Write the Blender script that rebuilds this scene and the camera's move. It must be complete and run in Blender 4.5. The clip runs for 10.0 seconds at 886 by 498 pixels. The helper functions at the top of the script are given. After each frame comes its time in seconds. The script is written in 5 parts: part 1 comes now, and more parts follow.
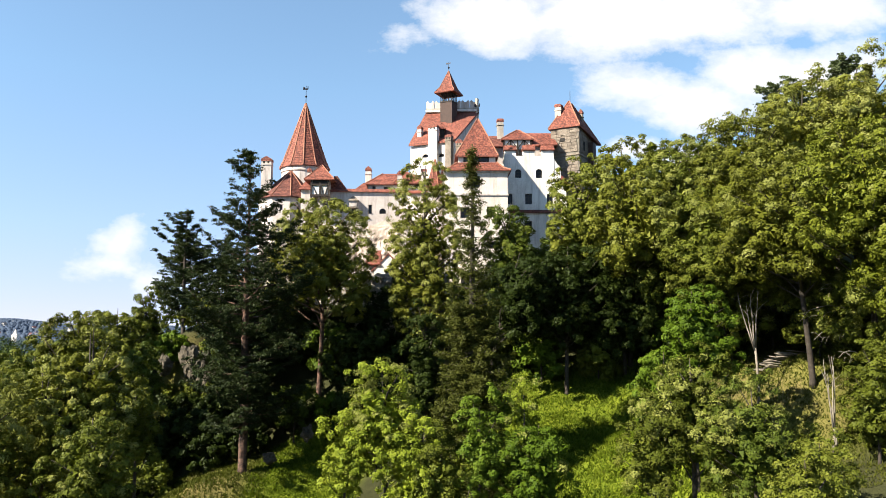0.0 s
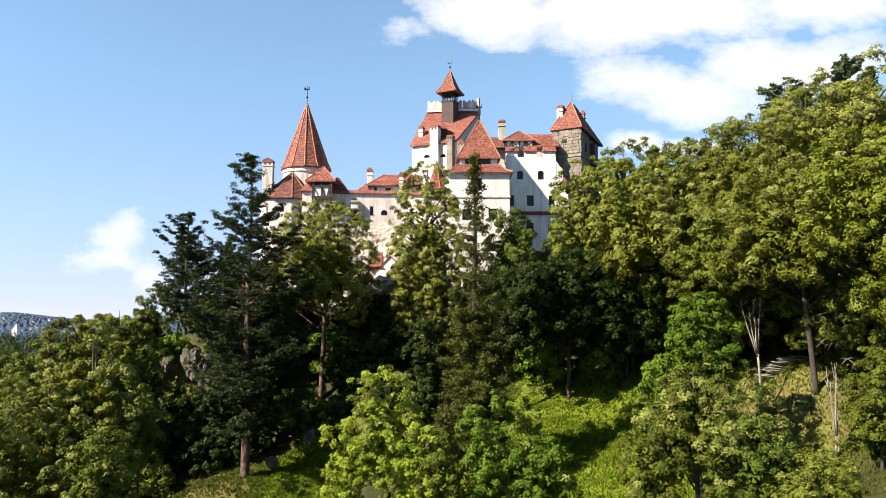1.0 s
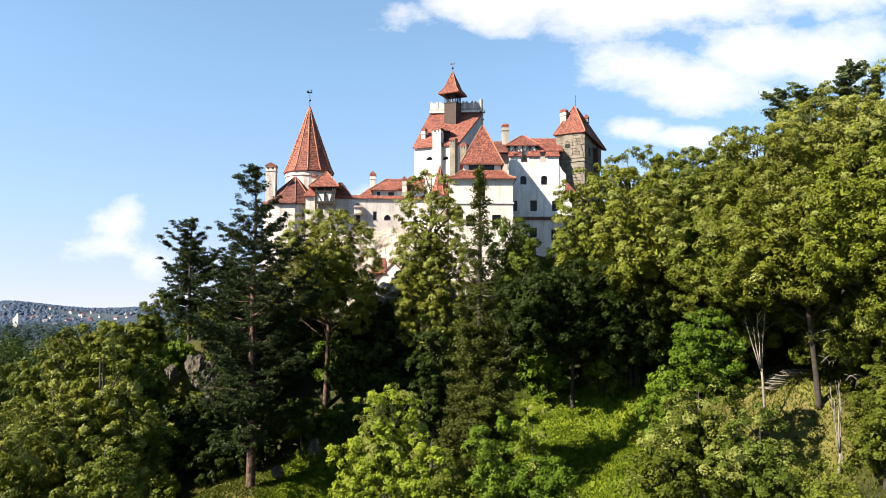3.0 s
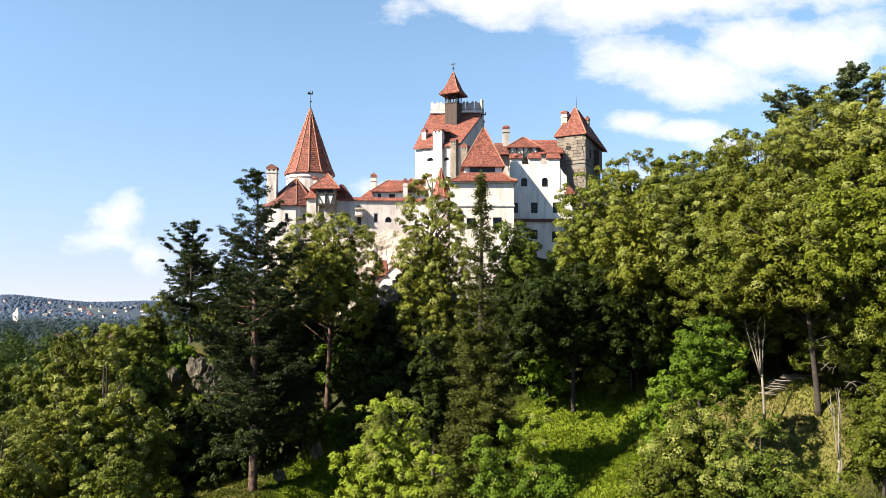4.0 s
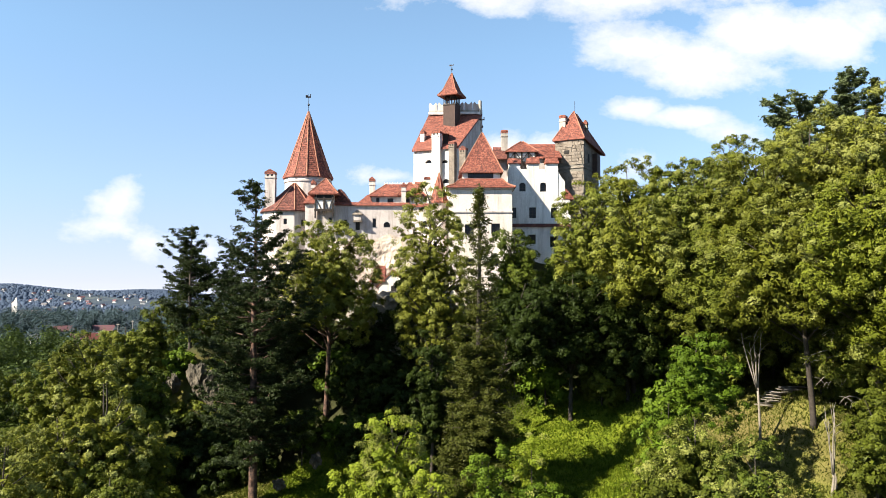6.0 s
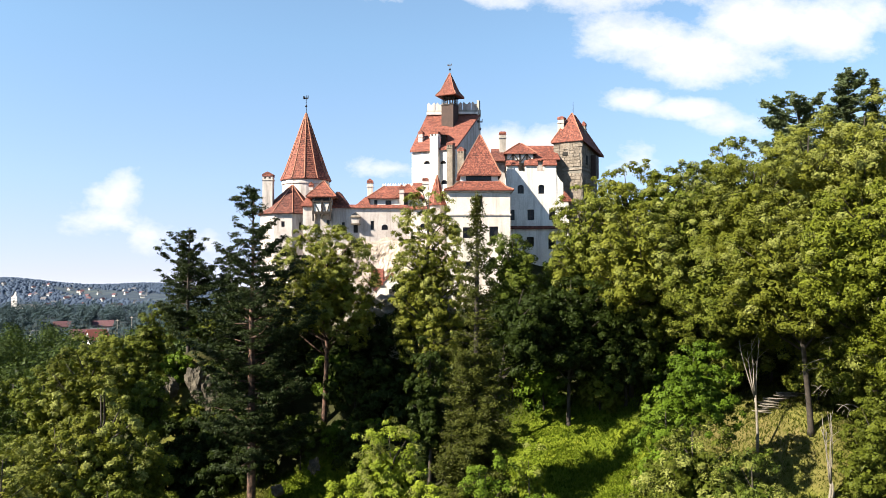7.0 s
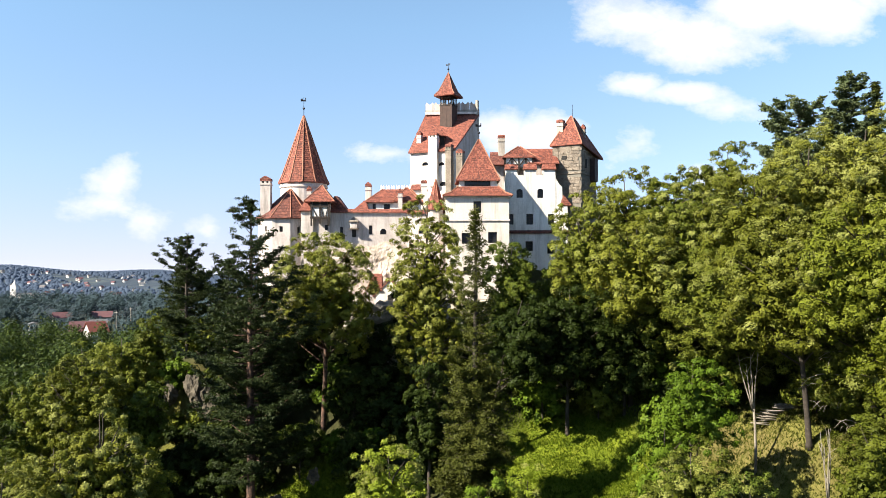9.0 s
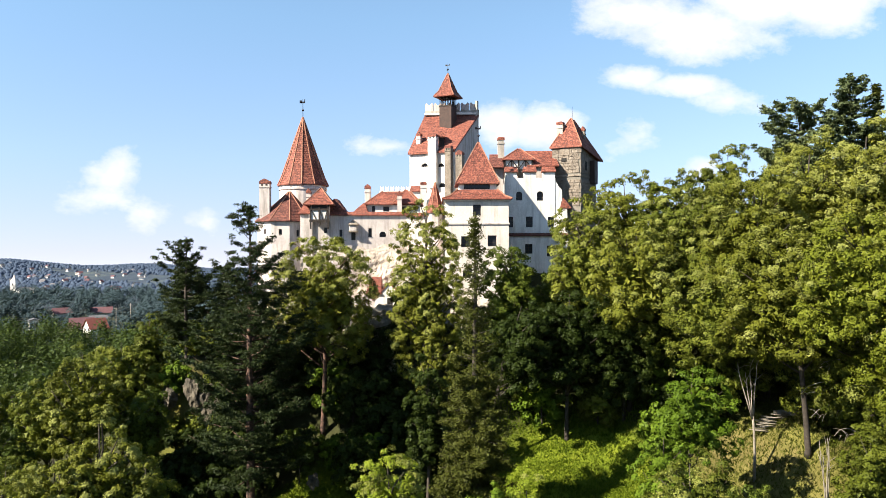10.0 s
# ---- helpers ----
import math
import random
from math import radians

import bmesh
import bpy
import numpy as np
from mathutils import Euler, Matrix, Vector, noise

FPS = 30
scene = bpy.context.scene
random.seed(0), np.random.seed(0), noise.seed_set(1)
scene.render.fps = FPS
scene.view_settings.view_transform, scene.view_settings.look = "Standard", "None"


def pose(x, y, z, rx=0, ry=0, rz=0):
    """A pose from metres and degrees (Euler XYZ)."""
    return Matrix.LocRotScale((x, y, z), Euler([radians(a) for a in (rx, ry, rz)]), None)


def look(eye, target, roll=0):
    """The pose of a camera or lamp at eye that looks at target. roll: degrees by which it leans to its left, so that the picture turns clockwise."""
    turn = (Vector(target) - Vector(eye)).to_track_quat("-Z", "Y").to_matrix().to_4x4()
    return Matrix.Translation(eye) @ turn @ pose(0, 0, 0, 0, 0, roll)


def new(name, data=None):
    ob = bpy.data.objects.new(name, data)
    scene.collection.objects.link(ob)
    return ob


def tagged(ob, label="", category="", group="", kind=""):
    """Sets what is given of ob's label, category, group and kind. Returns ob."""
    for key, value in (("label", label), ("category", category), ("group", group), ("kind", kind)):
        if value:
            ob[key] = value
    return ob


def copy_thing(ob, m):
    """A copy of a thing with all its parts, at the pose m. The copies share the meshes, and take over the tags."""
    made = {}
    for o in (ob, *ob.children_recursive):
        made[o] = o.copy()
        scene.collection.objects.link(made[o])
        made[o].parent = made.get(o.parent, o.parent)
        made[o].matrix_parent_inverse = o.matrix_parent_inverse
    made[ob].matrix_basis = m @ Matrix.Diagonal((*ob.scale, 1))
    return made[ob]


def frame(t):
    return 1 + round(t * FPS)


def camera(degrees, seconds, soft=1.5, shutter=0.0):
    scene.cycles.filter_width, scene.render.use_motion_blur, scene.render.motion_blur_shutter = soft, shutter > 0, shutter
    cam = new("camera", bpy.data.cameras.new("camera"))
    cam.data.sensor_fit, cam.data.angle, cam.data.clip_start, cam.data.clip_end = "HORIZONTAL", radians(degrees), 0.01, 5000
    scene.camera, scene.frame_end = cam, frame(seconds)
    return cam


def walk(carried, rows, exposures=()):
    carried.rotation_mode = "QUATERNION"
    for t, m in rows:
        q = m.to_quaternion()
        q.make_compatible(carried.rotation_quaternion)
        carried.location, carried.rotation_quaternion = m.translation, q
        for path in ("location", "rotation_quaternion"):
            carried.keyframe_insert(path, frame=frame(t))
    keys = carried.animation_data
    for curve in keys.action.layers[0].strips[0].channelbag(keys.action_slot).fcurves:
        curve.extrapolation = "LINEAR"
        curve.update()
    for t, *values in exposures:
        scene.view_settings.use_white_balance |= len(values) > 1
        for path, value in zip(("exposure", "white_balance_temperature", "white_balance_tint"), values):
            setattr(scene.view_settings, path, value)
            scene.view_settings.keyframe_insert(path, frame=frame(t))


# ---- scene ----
cam = camera(62.6, 10.0, soft=0.6)
METRES, EYE, TILT, LEAN, TURN = 12.5, 20.0, 5.5, 0.0, 0.0
ROWS = [
    (0.0, 0.0, 0.0, 0.0, -0.0, 0.0, -0.0),
    (0.5, -0.0082, 0.0054, 0.0444, 0.01, -0.24, 0.0),
    (1.0, -0.0193, 0.006, 0.087, -0.01, -0.51, -0.01),
    (1.5, -0.026, 0.004, 0.1309, -0.01, -0.77, -0.02),
    (2.0, -0.0332, 0.0065, 0.1801, -0.01, -1.0, -0.04),
    (2.5, -0.0437, 0.0068, 0.2321, -0.01, -1.26, -0.04),
    (4.0, -0.0705, -0.0062, 0.3717, -0.06, -2.03, -0.06),
    (4.5, -0.072, -0.0147, 0.4198, -0.08, -2.28, -0.07),
    (5.0, -0.0764, -0.0188, 0.4706, -0.12, -2.5, -0.08),
    (5.5, -0.0729, -0.0207, 0.5131, -0.14, -2.75, -0.07),
    (7.0, -0.0512, 0.0023, 0.6728, -0.2, -3.65, 0.06),
    (7.5, -0.0474, 0.0112, 0.7215, -0.24, -3.96, 0.08),
    (8.0, -0.0468, 0.0217, 0.7746, -0.26, -4.26, 0.12),
    (8.5, -0.0413, 0.0315, 0.8255, -0.24, -4.54, 0.14),
    (9.0, -0.0493, 0.0369, 0.8778, -0.3, -4.81, 0.14),
    (9.5, -0.0473, 0.0462, 0.93, -0.3, -5.1, 0.17),
    (10.0, -0.046, 0.0549, 0.9815, -0.32, -5.36, 0.16),
]
walk(cam, [(t, pose(0, 0, EYE, TILT, LEAN, TURN) @ pose(METRES * x, METRES * y, METRES * z, 90 + pitch, roll, yaw)) for t, x, y, z, yaw, pitch, roll in ROWS])

# ---- world, sun ----
SUN_AZ, SUN_EL = radians(-117), radians(39)
SUN_DIR = Vector((math.sin(SUN_AZ) * math.cos(SUN_EL), math.cos(SUN_AZ) * math.cos(SUN_EL), math.sin(SUN_EL)))
sun = new("sun", bpy.data.lights.new("sun", "SUN"))
sun.data.energy, sun.data.angle, sun.data.color = 4.7, radians(0.6), (1.0, 0.92, 0.78)
scene.view_settings.exposure = 2.01
sun.matrix_world = look(SUN_DIR * 300, (0, 0, 0))


def N(nt, kind, ins=(), **props):
    """A node with its settings and inputs (a value, or a socket to link)."""
    nd = nt.nodes.new(kind)
    for k, v in props.items():
        setattr(nd, k, v)
    for k, v in (ins.items() if isinstance(ins, dict) else enumerate(ins)):
        if isinstance(v, bpy.types.NodeSocket):
            nt.links.new(v, nd.inputs[k])
        elif v is not None:
            nd.inputs[k].default_value = v
    return nd


def MATH(nt, op, a, b=None, clamp=False):
    return N(nt, "ShaderNodeMath", [a, b], operation=op, use_clamp=clamp).outputs[0]


def RAMP(nt, fac, stops):
    r = N(nt, "ShaderNodeValToRGB", [fac])
    el = r.color_ramp.elements
    while len(el) < len(stops):
        el.new(0.5)
    for e, (p, c) in zip(el, stops):
        e.position = p
        e.color = (c, c, c, 1) if isinstance(c, (int, float)) else (*c, 1)
    return r.outputs[0]


def MIX(nt, fac, a, b, how="MIX"):
    m = N(nt, "ShaderNodeMix", data_type="RGBA", blend_type=how)
    for i, v in ((0, fac), (6, a), (7, b)):
        if isinstance(v, bpy.types.NodeSocket):
            nt.links.new(v, m.inputs[i])
        else:
            m.inputs[i].default_value = (*v, 1) if isinstance(v, tuple) else v
    return m.outputs[2]


# clouds: tangent direction (u across, v up), half sizes, weight
CLOUDS = [
    (0.085, 0.425, 0.105, 0.046, 1.25), (0.235, 0.425, 0.15, 0.055, 1.35), (0.375, 0.435, 0.13, 0.045, 1.2), (0.54, 0.44, 0.13, 0.038, 1.0), (-0.045, 0.395, 0.04, 0.022, 0.4),
    (0.443, 0.34, 0.075, 0.04, 1.1), (0.525, 0.335, 0.075, 0.038, 1.0), (0.276, 0.329, 0.085, 0.034, 0.7), (0.365, 0.30, 0.10, 0.038, 0.85), (0.605, 0.365, 0.06, 0.035, 0.6),
    (0.263, 0.238, 0.048, 0.018, 1.0), (0.335, 0.227, 0.062, 0.014, 0.85), (0.40, 0.205, 0.04, 0.02, 0.5), (0.263, 0.154, 0.03, 0.024, 0.38), (0.364, 0.111, 0.025, 0.014, 0.7),
    (0.084, 0.174, 0.034, 0.03, 1.0), (0.15, 0.168, 0.048, 0.026, 1.1), (-0.067, 0.143, 0.05, 0.012, 0.45),
    (-0.442, 0.106, 0.034, 0.028, 0.8), (-0.47, 0.074, 0.055, 0.016, 0.4), (-0.40, 0.048, 0.022, 0.024, 0.38), (-0.317, 0.041, 0.02, 0.014, 0.4),
]
world = bpy.data.worlds.new("sky")
scene.world = world
world.use_nodes = True
nt = world.node_tree
nt.nodes.clear()
sky = N(nt, "ShaderNodeTexSky", sky_type="NISHITA", sun_disc=False, sun_elevation=SUN_EL, sun_rotation=SUN_AZ % (2 * math.pi), altitude=700.0, air_density=1.0, dust_density=0.15, ozone_density=1.2)
tc = N(nt, "ShaderNodeTexCoord")
low = N(nt, "ShaderNodeVectorMath", [N(nt, "ShaderNodeVectorMath", [N(nt, "ShaderNodeVectorMath", [tc.outputs["Generated"], (1.0, 1.0, 0.8)], operation="MULTIPLY").outputs[0], (0.0, 0.0, 0.10)], operation="ADD").outputs[0], (-9.0, -9.0, 0.08)], operation="MAXIMUM").outputs[0]
nt.links.new(low, sky.inputs[0])
sep = N(nt, "ShaderNodeSeparateXYZ", [tc.outputs["Generated"]])
dy = MATH(nt, "MAXIMUM", sep.outputs[1], 0.02)
u, v = MATH(nt, "DIVIDE", sep.outputs[0], dy), MATH(nt, "DIVIDE", sep.outputs[2], dy)
uv = N(nt, "ShaderNodeCombineXYZ", [u, MATH(nt, "MULTIPLY", v, 1.5), 0.0]).outputs[0]
billow = N(nt, "ShaderNodeTexNoise", {"Vector": uv, "Scale": 10.0, "Detail": 9.0, "Roughness": 0.64}).outputs[0]
field = None
for cu, cv, ru, rv, wt in CLOUDS:
    du = MATH(nt, "DIVIDE", MATH(nt, "SUBTRACT", u, cu), ru)
    dv = MATH(nt, "DIVIDE", MATH(nt, "SUBTRACT", v, cv), rv)
    d = MATH(nt, "SQRT", MATH(nt, "ADD", MATH(nt, "MULTIPLY", du, du), MATH(nt, "MULTIPLY", dv, dv)))
    one = MATH(nt, "MULTIPLY", MATH(nt, "SUBTRACT", 1.25, d), wt)
    field = one if field is None else MATH(nt, "MAXIMUM", field, one)
field = MATH(nt, "ADD", MATH(nt, "MAXIMUM", field, -0.6), MATH(nt, "MULTIPLY", MATH(nt, "SUBTRACT", billow, 0.5), 2.2))
cover = RAMP(nt, field, [(0.0, 0.0), (0.34, 0.5), (0.9, 0.97)])
cover = MATH(nt, "MULTIPLY", cover, RAMP(nt, sep.outputs[1], [(0.1, 0.0), (0.3, 1.0)]))
haze = RAMP(nt, sep.outputs[2], [(0.0, (1.13, 0.87, 0.90)), (0.12, (1.18, 1.10, 1.09)), (0.3, (1.20, 1.28, 1.21))])
sky_col = N(nt, "ShaderNodeVectorMath", [sky.outputs[0], haze], operation="MULTIPLY").outputs[0]
puff = N(nt, "ShaderNodeTexNoise", {"Vector": uv, "Scale": 16.0, "Detail": 7.0, "Roughness": 0.6}).outputs[0]
cloud_col = RAMP(nt, puff, [(0.3, (0.84, 0.87, 0.92)), (0.55, (1.0, 1.0, 1.0))])
cloudy = MIX(nt, cover, sky_col, N(nt, "ShaderNodeVectorMath", [cloud_col, (6.0, 5.9, 5.9)], operation="MULTIPLY").outputs[0])
bg = N(nt, "ShaderNodeBackground", [cloudy, 0.05])
nt.links.new(bg.outputs[0], N(nt, "ShaderNodeOutputWorld").inputs[0])


# ---- materials ----
def material(name, rough=0.8, metal=0.0):
    m = bpy.data.materials.new(name)
    m.use_nodes = True
    t = m.node_tree
    p = t.nodes["Principled BSDF"]
    p.inputs["Roughness"].default_value, p.inputs["Metallic"].default_value = rough, metal
    p.inputs["Specular IOR Level"].default_value = 0.3
    return m, t, p


def noise_tex(t, scale, detail=5.0, rough=0.6, vec=None):
    return N(t, "ShaderNodeTexNoise", {"Vector": vec or N(t, "ShaderNodeNewGeometry").outputs["Position"], "Scale": scale, "Detail": detail, "Roughness": rough}).outputs[0]


def bump(t, p, height, strength=0.5, dist=0.05):
    b = N(t, "ShaderNodeBump", {"Strength": strength, "Distance": dist, "Height": height})
    t.links.new(b.outputs[0], p.inputs["Normal"])


def mottled(name, stops, scale, rough=0.85, fine=8.0, amount=0.4, dist=0.05):
    m, t, p = material(name, rough)
    a, b = noise_tex(t, scale), noise_tex(t, scale * fine)
    c = RAMP(t, MATH(t, "ADD", MATH(t, "MULTIPLY", a, 0.65), MATH(t, "MULTIPLY", b, 0.35)), stops)
    t.links.new(c, p.inputs["Base Color"])
    bump(t, p, b, amount, dist)
    return m


def plaster(name, light, mid, dark):
    m, t, p = material(name, 0.9)
    pos = N(t, "ShaderNodeNewGeometry").outputs["Position"]
    streak = N(t, "ShaderNodeVectorMath", [pos, (1.0, 1.0, 0.12)], operation="MULTIPLY").outputs[0]
    s = noise_tex(t, 1.3, 6.0, 0.65, streak)
    a, b = noise_tex(t, 0.35, 5.0), noise_tex(t, 5.0, 5.0)
    c = RAMP(t, MATH(t, "ADD", MATH(t, "MULTIPLY", a, 0.6), MATH(t, "MULTIPLY", b, 0.4)), [(0.36, mid), (0.56, light)])
    c = MIX(t, RAMP(t, s, [(0.47, 0.0), (0.68, 0.7)]), c, dark)
    t.links.new(c, p.inputs["Base Color"])
    bump(t, p, b, 0.35, 0.04)
    return m


def tiles(name, c1, c2, c3):
    m, t, p = material(name, 0.8)
    pos = N(t, "ShaderNodeSeparateXYZ", [N(t, "ShaderNodeNewGeometry").outputs["Position"]])
    rows = MATH(t, "SINE", MATH(t, "MULTIPLY", pos.outputs[2], 26.0))
    stretch = N(t, "ShaderNodeVectorMath", [N(t, "ShaderNodeNewGeometry").outputs["Position"], (1.0, 1.0, 0.8)], operation="MULTIPLY").outputs[0]
    tile = N(t, "ShaderNodeSeparateColor", [N(t, "ShaderNodeTexVoronoi", {"Vector": stretch, "Scale": 6.5, "Randomness": 0.9}).outputs["Color"]]).outputs[0]
    big, small, grit = noise_tex(t, 0.5, 5.0), noise_tex(t, 2.6, 6.0, 0.75), noise_tex(t, 11.0, 3.0, 0.7)
    f = MATH(t, "ADD", MATH(t, "MULTIPLY", tile, 0.36), MATH(t, "ADD", MATH(t, "MULTIPLY", big, 0.2), MATH(t, "ADD", MATH(t, "MULTIPLY", small, 0.25), MATH(t, "MULTIPLY", grit, 0.2))))
    c = RAMP(t, f, [(0.3, c3), (0.52, c1), (0.78, c2)])
    c = MIX(t, RAMP(t, small, [(0.56, 0.0), (0.74, 0.4)]), c, c3)
    t.links.new(c, p.inputs["Base Color"])
    bump(t, p, MATH(t, "ADD", tile, MATH(t, "MULTIPLY", rows, 0.3)), 0.55, 0.05)
    return m


def leaves(name, dark, mid, light, thin=0.14, gloss=0.06, vary=0.12):
    """Leaf surface: colour by leaf, by clump and by tree, a little light passing through."""
    m, t, p = material(name, 0.5)
    p.inputs["Specular IOR Level"].default_value = gloss
    g = N(t, "ShaderNodeNewGeometry")
    clump = noise_tex(t, 0.55, 3.0, 0.5)
    tree = N(t, "ShaderNodeObjectInfo").outputs["Random"]
    f = MATH(t, "ADD", MATH(t, "ADD", MATH(t, "MULTIPLY", g.outputs["Random Per Island"], vary), (0.45 - vary) / 2), MATH(t, "ADD", MATH(t, "MULTIPLY", clump, 0.45), MATH(t, "MULTIPLY", MATH(t, "SUBTRACT", tree, 0.3), 0.2)))
    c = RAMP(t, f, [(0.2, dark), (0.5, mid), (0.85, light)])
    t.links.new(c, p.inputs["Base Color"])
    tr = N(t, "ShaderNodeBsdfTranslucent", [MIX(t, 1.0, c, (1.1, 1.15, 0.55), "MULTIPLY")])
    mx = N(t, "ShaderNodeMixShader", [thin, p.outputs[0], tr.outputs[0]])
    t.links.new(mx.outputs[0], t.nodes["Material Output"].inputs[0])
    return m


M_WHITE = plaster("white_limewash", (0.68, 0.645, 0.60), (0.51, 0.475, 0.43), (0.29, 0.26, 0.225))
M_CREAM = plaster("cream_limewash", (0.5684, 0.5049, 0.4452), (0.4410, 0.3911, 0.3445), (0.2352, 0.2029, 0.1749))
M_OLD = plaster("old_grey_plaster", (0.4797, 0.4219, 0.3885), (0.3515, 0.3055, 0.2751), (0.1615, 0.1406, 0.1208))
M_GREY = plaster("bare_grey_masonry", (0.36, 0.325, 0.28), (0.27, 0.24, 0.205), (0.13, 0.115, 0.095))
M_TILE = tiles("clay_roof_tiles", (0.150, 0.043, 0.027), (0.295, 0.108, 0.070), (0.055, 0.021, 0.016))
M_TILE_DARK = tiles("weathered_roof_tiles", (0.105, 0.033, 0.023), (0.195, 0.074, 0.052), (0.040, 0.017, 0.014))
M_RIDGE = mottled("ridge_mortar", [(0.3, (0.20, 0.075, 0.045)), (0.7, (0.33, 0.16, 0.10))], 2.0)
M_TIMBER = mottled("dark_timber", [(0.3, (0.010, 0.007, 0.005)), (0.7, (0.028, 0.018, 0.013))], 3.0, 0.75)
M_BOARD = mottled("brown_boards", [(0.3, (0.028, 0.016, 0.012)), (0.7, (0.062, 0.034, 0.025))], 2.0, 0.7)
M_STONE = mottled("grey_stone", [(0.3, (0.075, 0.060, 0.047)), (0.5, (0.175, 0.143, 0.112)), (0.72, (0.29, 0.245, 0.195))], 1.2, 0.9, 6.0, 1.0, 0.14)
M_JOINT = mottled("stone_joint", [(0.3, (0.10, 0.09, 0.075)), (0.7, (0.18, 0.16, 0.13))], 4.0)
M_ROCK = mottled("limestone", [(0.3, (0.12, 0.105, 0.08)), (0.5, (0.27, 0.235, 0.19)), (0.72, (0.45, 0.395, 0.33))], 0.5, 0.9, 7.0, 0.9, 0.15)
# darker copy of the limestone, with the shade on the knoll put into its colour
M_ROCK_SHADE = mottled("shade_darkened_limestone", [(0.35, (0.0233, 0.0202, 0.0138)), (0.52, (0.0665, 0.0554, 0.0390)), (0.72, (0.1463, 0.1229, 0.0890))], 0.9, 0.9, 6.0, 1.0, 0.15)
M_RUBBLE = mottled("beige_rubble_masonry", [(0.3, (0.17, 0.13, 0.10)), (0.47, (0.40, 0.33, 0.265)), (0.68, (0.58, 0.50, 0.425))], 0.7, 0.92, 6.0, 0.9, 0.14)
M_IRON = material("dark_iron", 0.5, 0.8)[0]
M_IRON.node_tree.nodes["Principled BSDF"].inputs["Base Color"].default_value = (0.03, 0.03, 0.035, 1)
M_DARK = material("unlit_room", 0.9)[0]
M_DARK.node_tree.nodes["Principled BSDF"].inputs["Base Color"].default_value = (0.02, 0.018, 0.016, 1)
M_GLASS, gt, gp = material("window_glass", 0.2)
gp.inputs["Base Color"].default_value = (0.015, 0.017, 0.02, 1)
gp.inputs["Specular IOR Level"].default_value = 0.25
M_BARK = mottled("grey_bark", [(0.3, (0.02, 0.016, 0.012)), (0.6, (0.05, 0.04, 0.031)), (0.8, (0.10, 0.085, 0.066))], 3.0, 0.9, 5.0, 0.8, 0.04)
M_PINEBARK = mottled("red_pine_bark", [(0.4, (0.0132, 0.0096, 0.0084)), (0.5, (0.0660, 0.0384, 0.0270)), (0.62, (0.1440, 0.0810, 0.0552))], 2.2, 0.9, 5.0, 0.8, 0.04)
M_DEADWOOD = mottled("bleached_deadwood", [(0.3, (0.1035, 0.0862, 0.0667)), (0.7, (0.2415, 0.2127, 0.1667))], 3.0)
M_LEAF_MID = leaves("broad_leaves", (0.0146, 0.0179, 0.0023), (0.0671, 0.0809, 0.0090), (0.1688, 0.1708, 0.0254))
# dark green leaves; the tone also carries the black shade under the trees
M_LEAF_DARK = leaves("dark_and_shaded_leaves", (0.0052, 0.0087, 0.0021), (0.0195, 0.0298, 0.0048), (0.0510, 0.0634, 0.0121))
M_LEAF_DEEP = leaves("deep_green_leaves", (0.0088, 0.0139, 0.0024), (0.0411, 0.0586, 0.0071), (0.1108, 0.1283, 0.0177))
M_LEAF_BRIGHT = leaves("bright_broad_leaves", (0.0143, 0.0261, 0.0020), (0.0551, 0.0895, 0.0064), (0.1155, 0.1560, 0.0165))
M_LEAF_LIME = leaves("lime_green_leaves", (0.055, 0.078, 0.006), (0.140, 0.172, 0.014), (0.240, 0.262, 0.032))
M_LEAF_PALE = leaves("yellowing_leaves", (0.0443, 0.0485, 0.0064), (0.1218, 0.1277, 0.0158), (0.2428, 0.2238, 0.0465))
M_LEAF_HILL = leaves("sunlit_hill_leaves", (0.0179, 0.0209, 0.0028), (0.0894, 0.0972, 0.0105), (0.2303, 0.2178, 0.0394))
M_LEAF_GOLD = leaves("golden_green_leaves", (0.0155, 0.0181, 0.0019), (0.0723, 0.0850, 0.0069), (0.1607, 0.1770, 0.0222))
M_LEAF_BLOSSOM = leaves("blossoming_leaves", (0.0127, 0.0176, 0.0022), (0.0518, 0.0631, 0.0069), (0.1344, 0.1374, 0.0240))
# seed clusters, and sunlit highlights of the foliage put into one pale colour
M_TIPS = leaves("pale_seed_and_sunlit_tips", (0.0802, 0.0890, 0.0165), (0.1483, 0.1579, 0.0349), (0.2408, 0.2424, 0.0734))
M_NEEDLE = leaves("pine_needles", (0.0077, 0.0121, 0.0042), (0.0200, 0.0287, 0.0091), (0.0447, 0.0529, 0.0183), 0.15)
M_CEDAR = leaves("cedar_needles", (0.0226, 0.0313, 0.0148), (0.0705, 0.0891, 0.0396), (0.1429, 0.1613, 0.0704), 0.2)
M_SPRUCE = leaves("spruce_needles", (0.0135, 0.0166, 0.0032), (0.0376, 0.0431, 0.0079), (0.0692, 0.0745, 0.0142), 0.2)


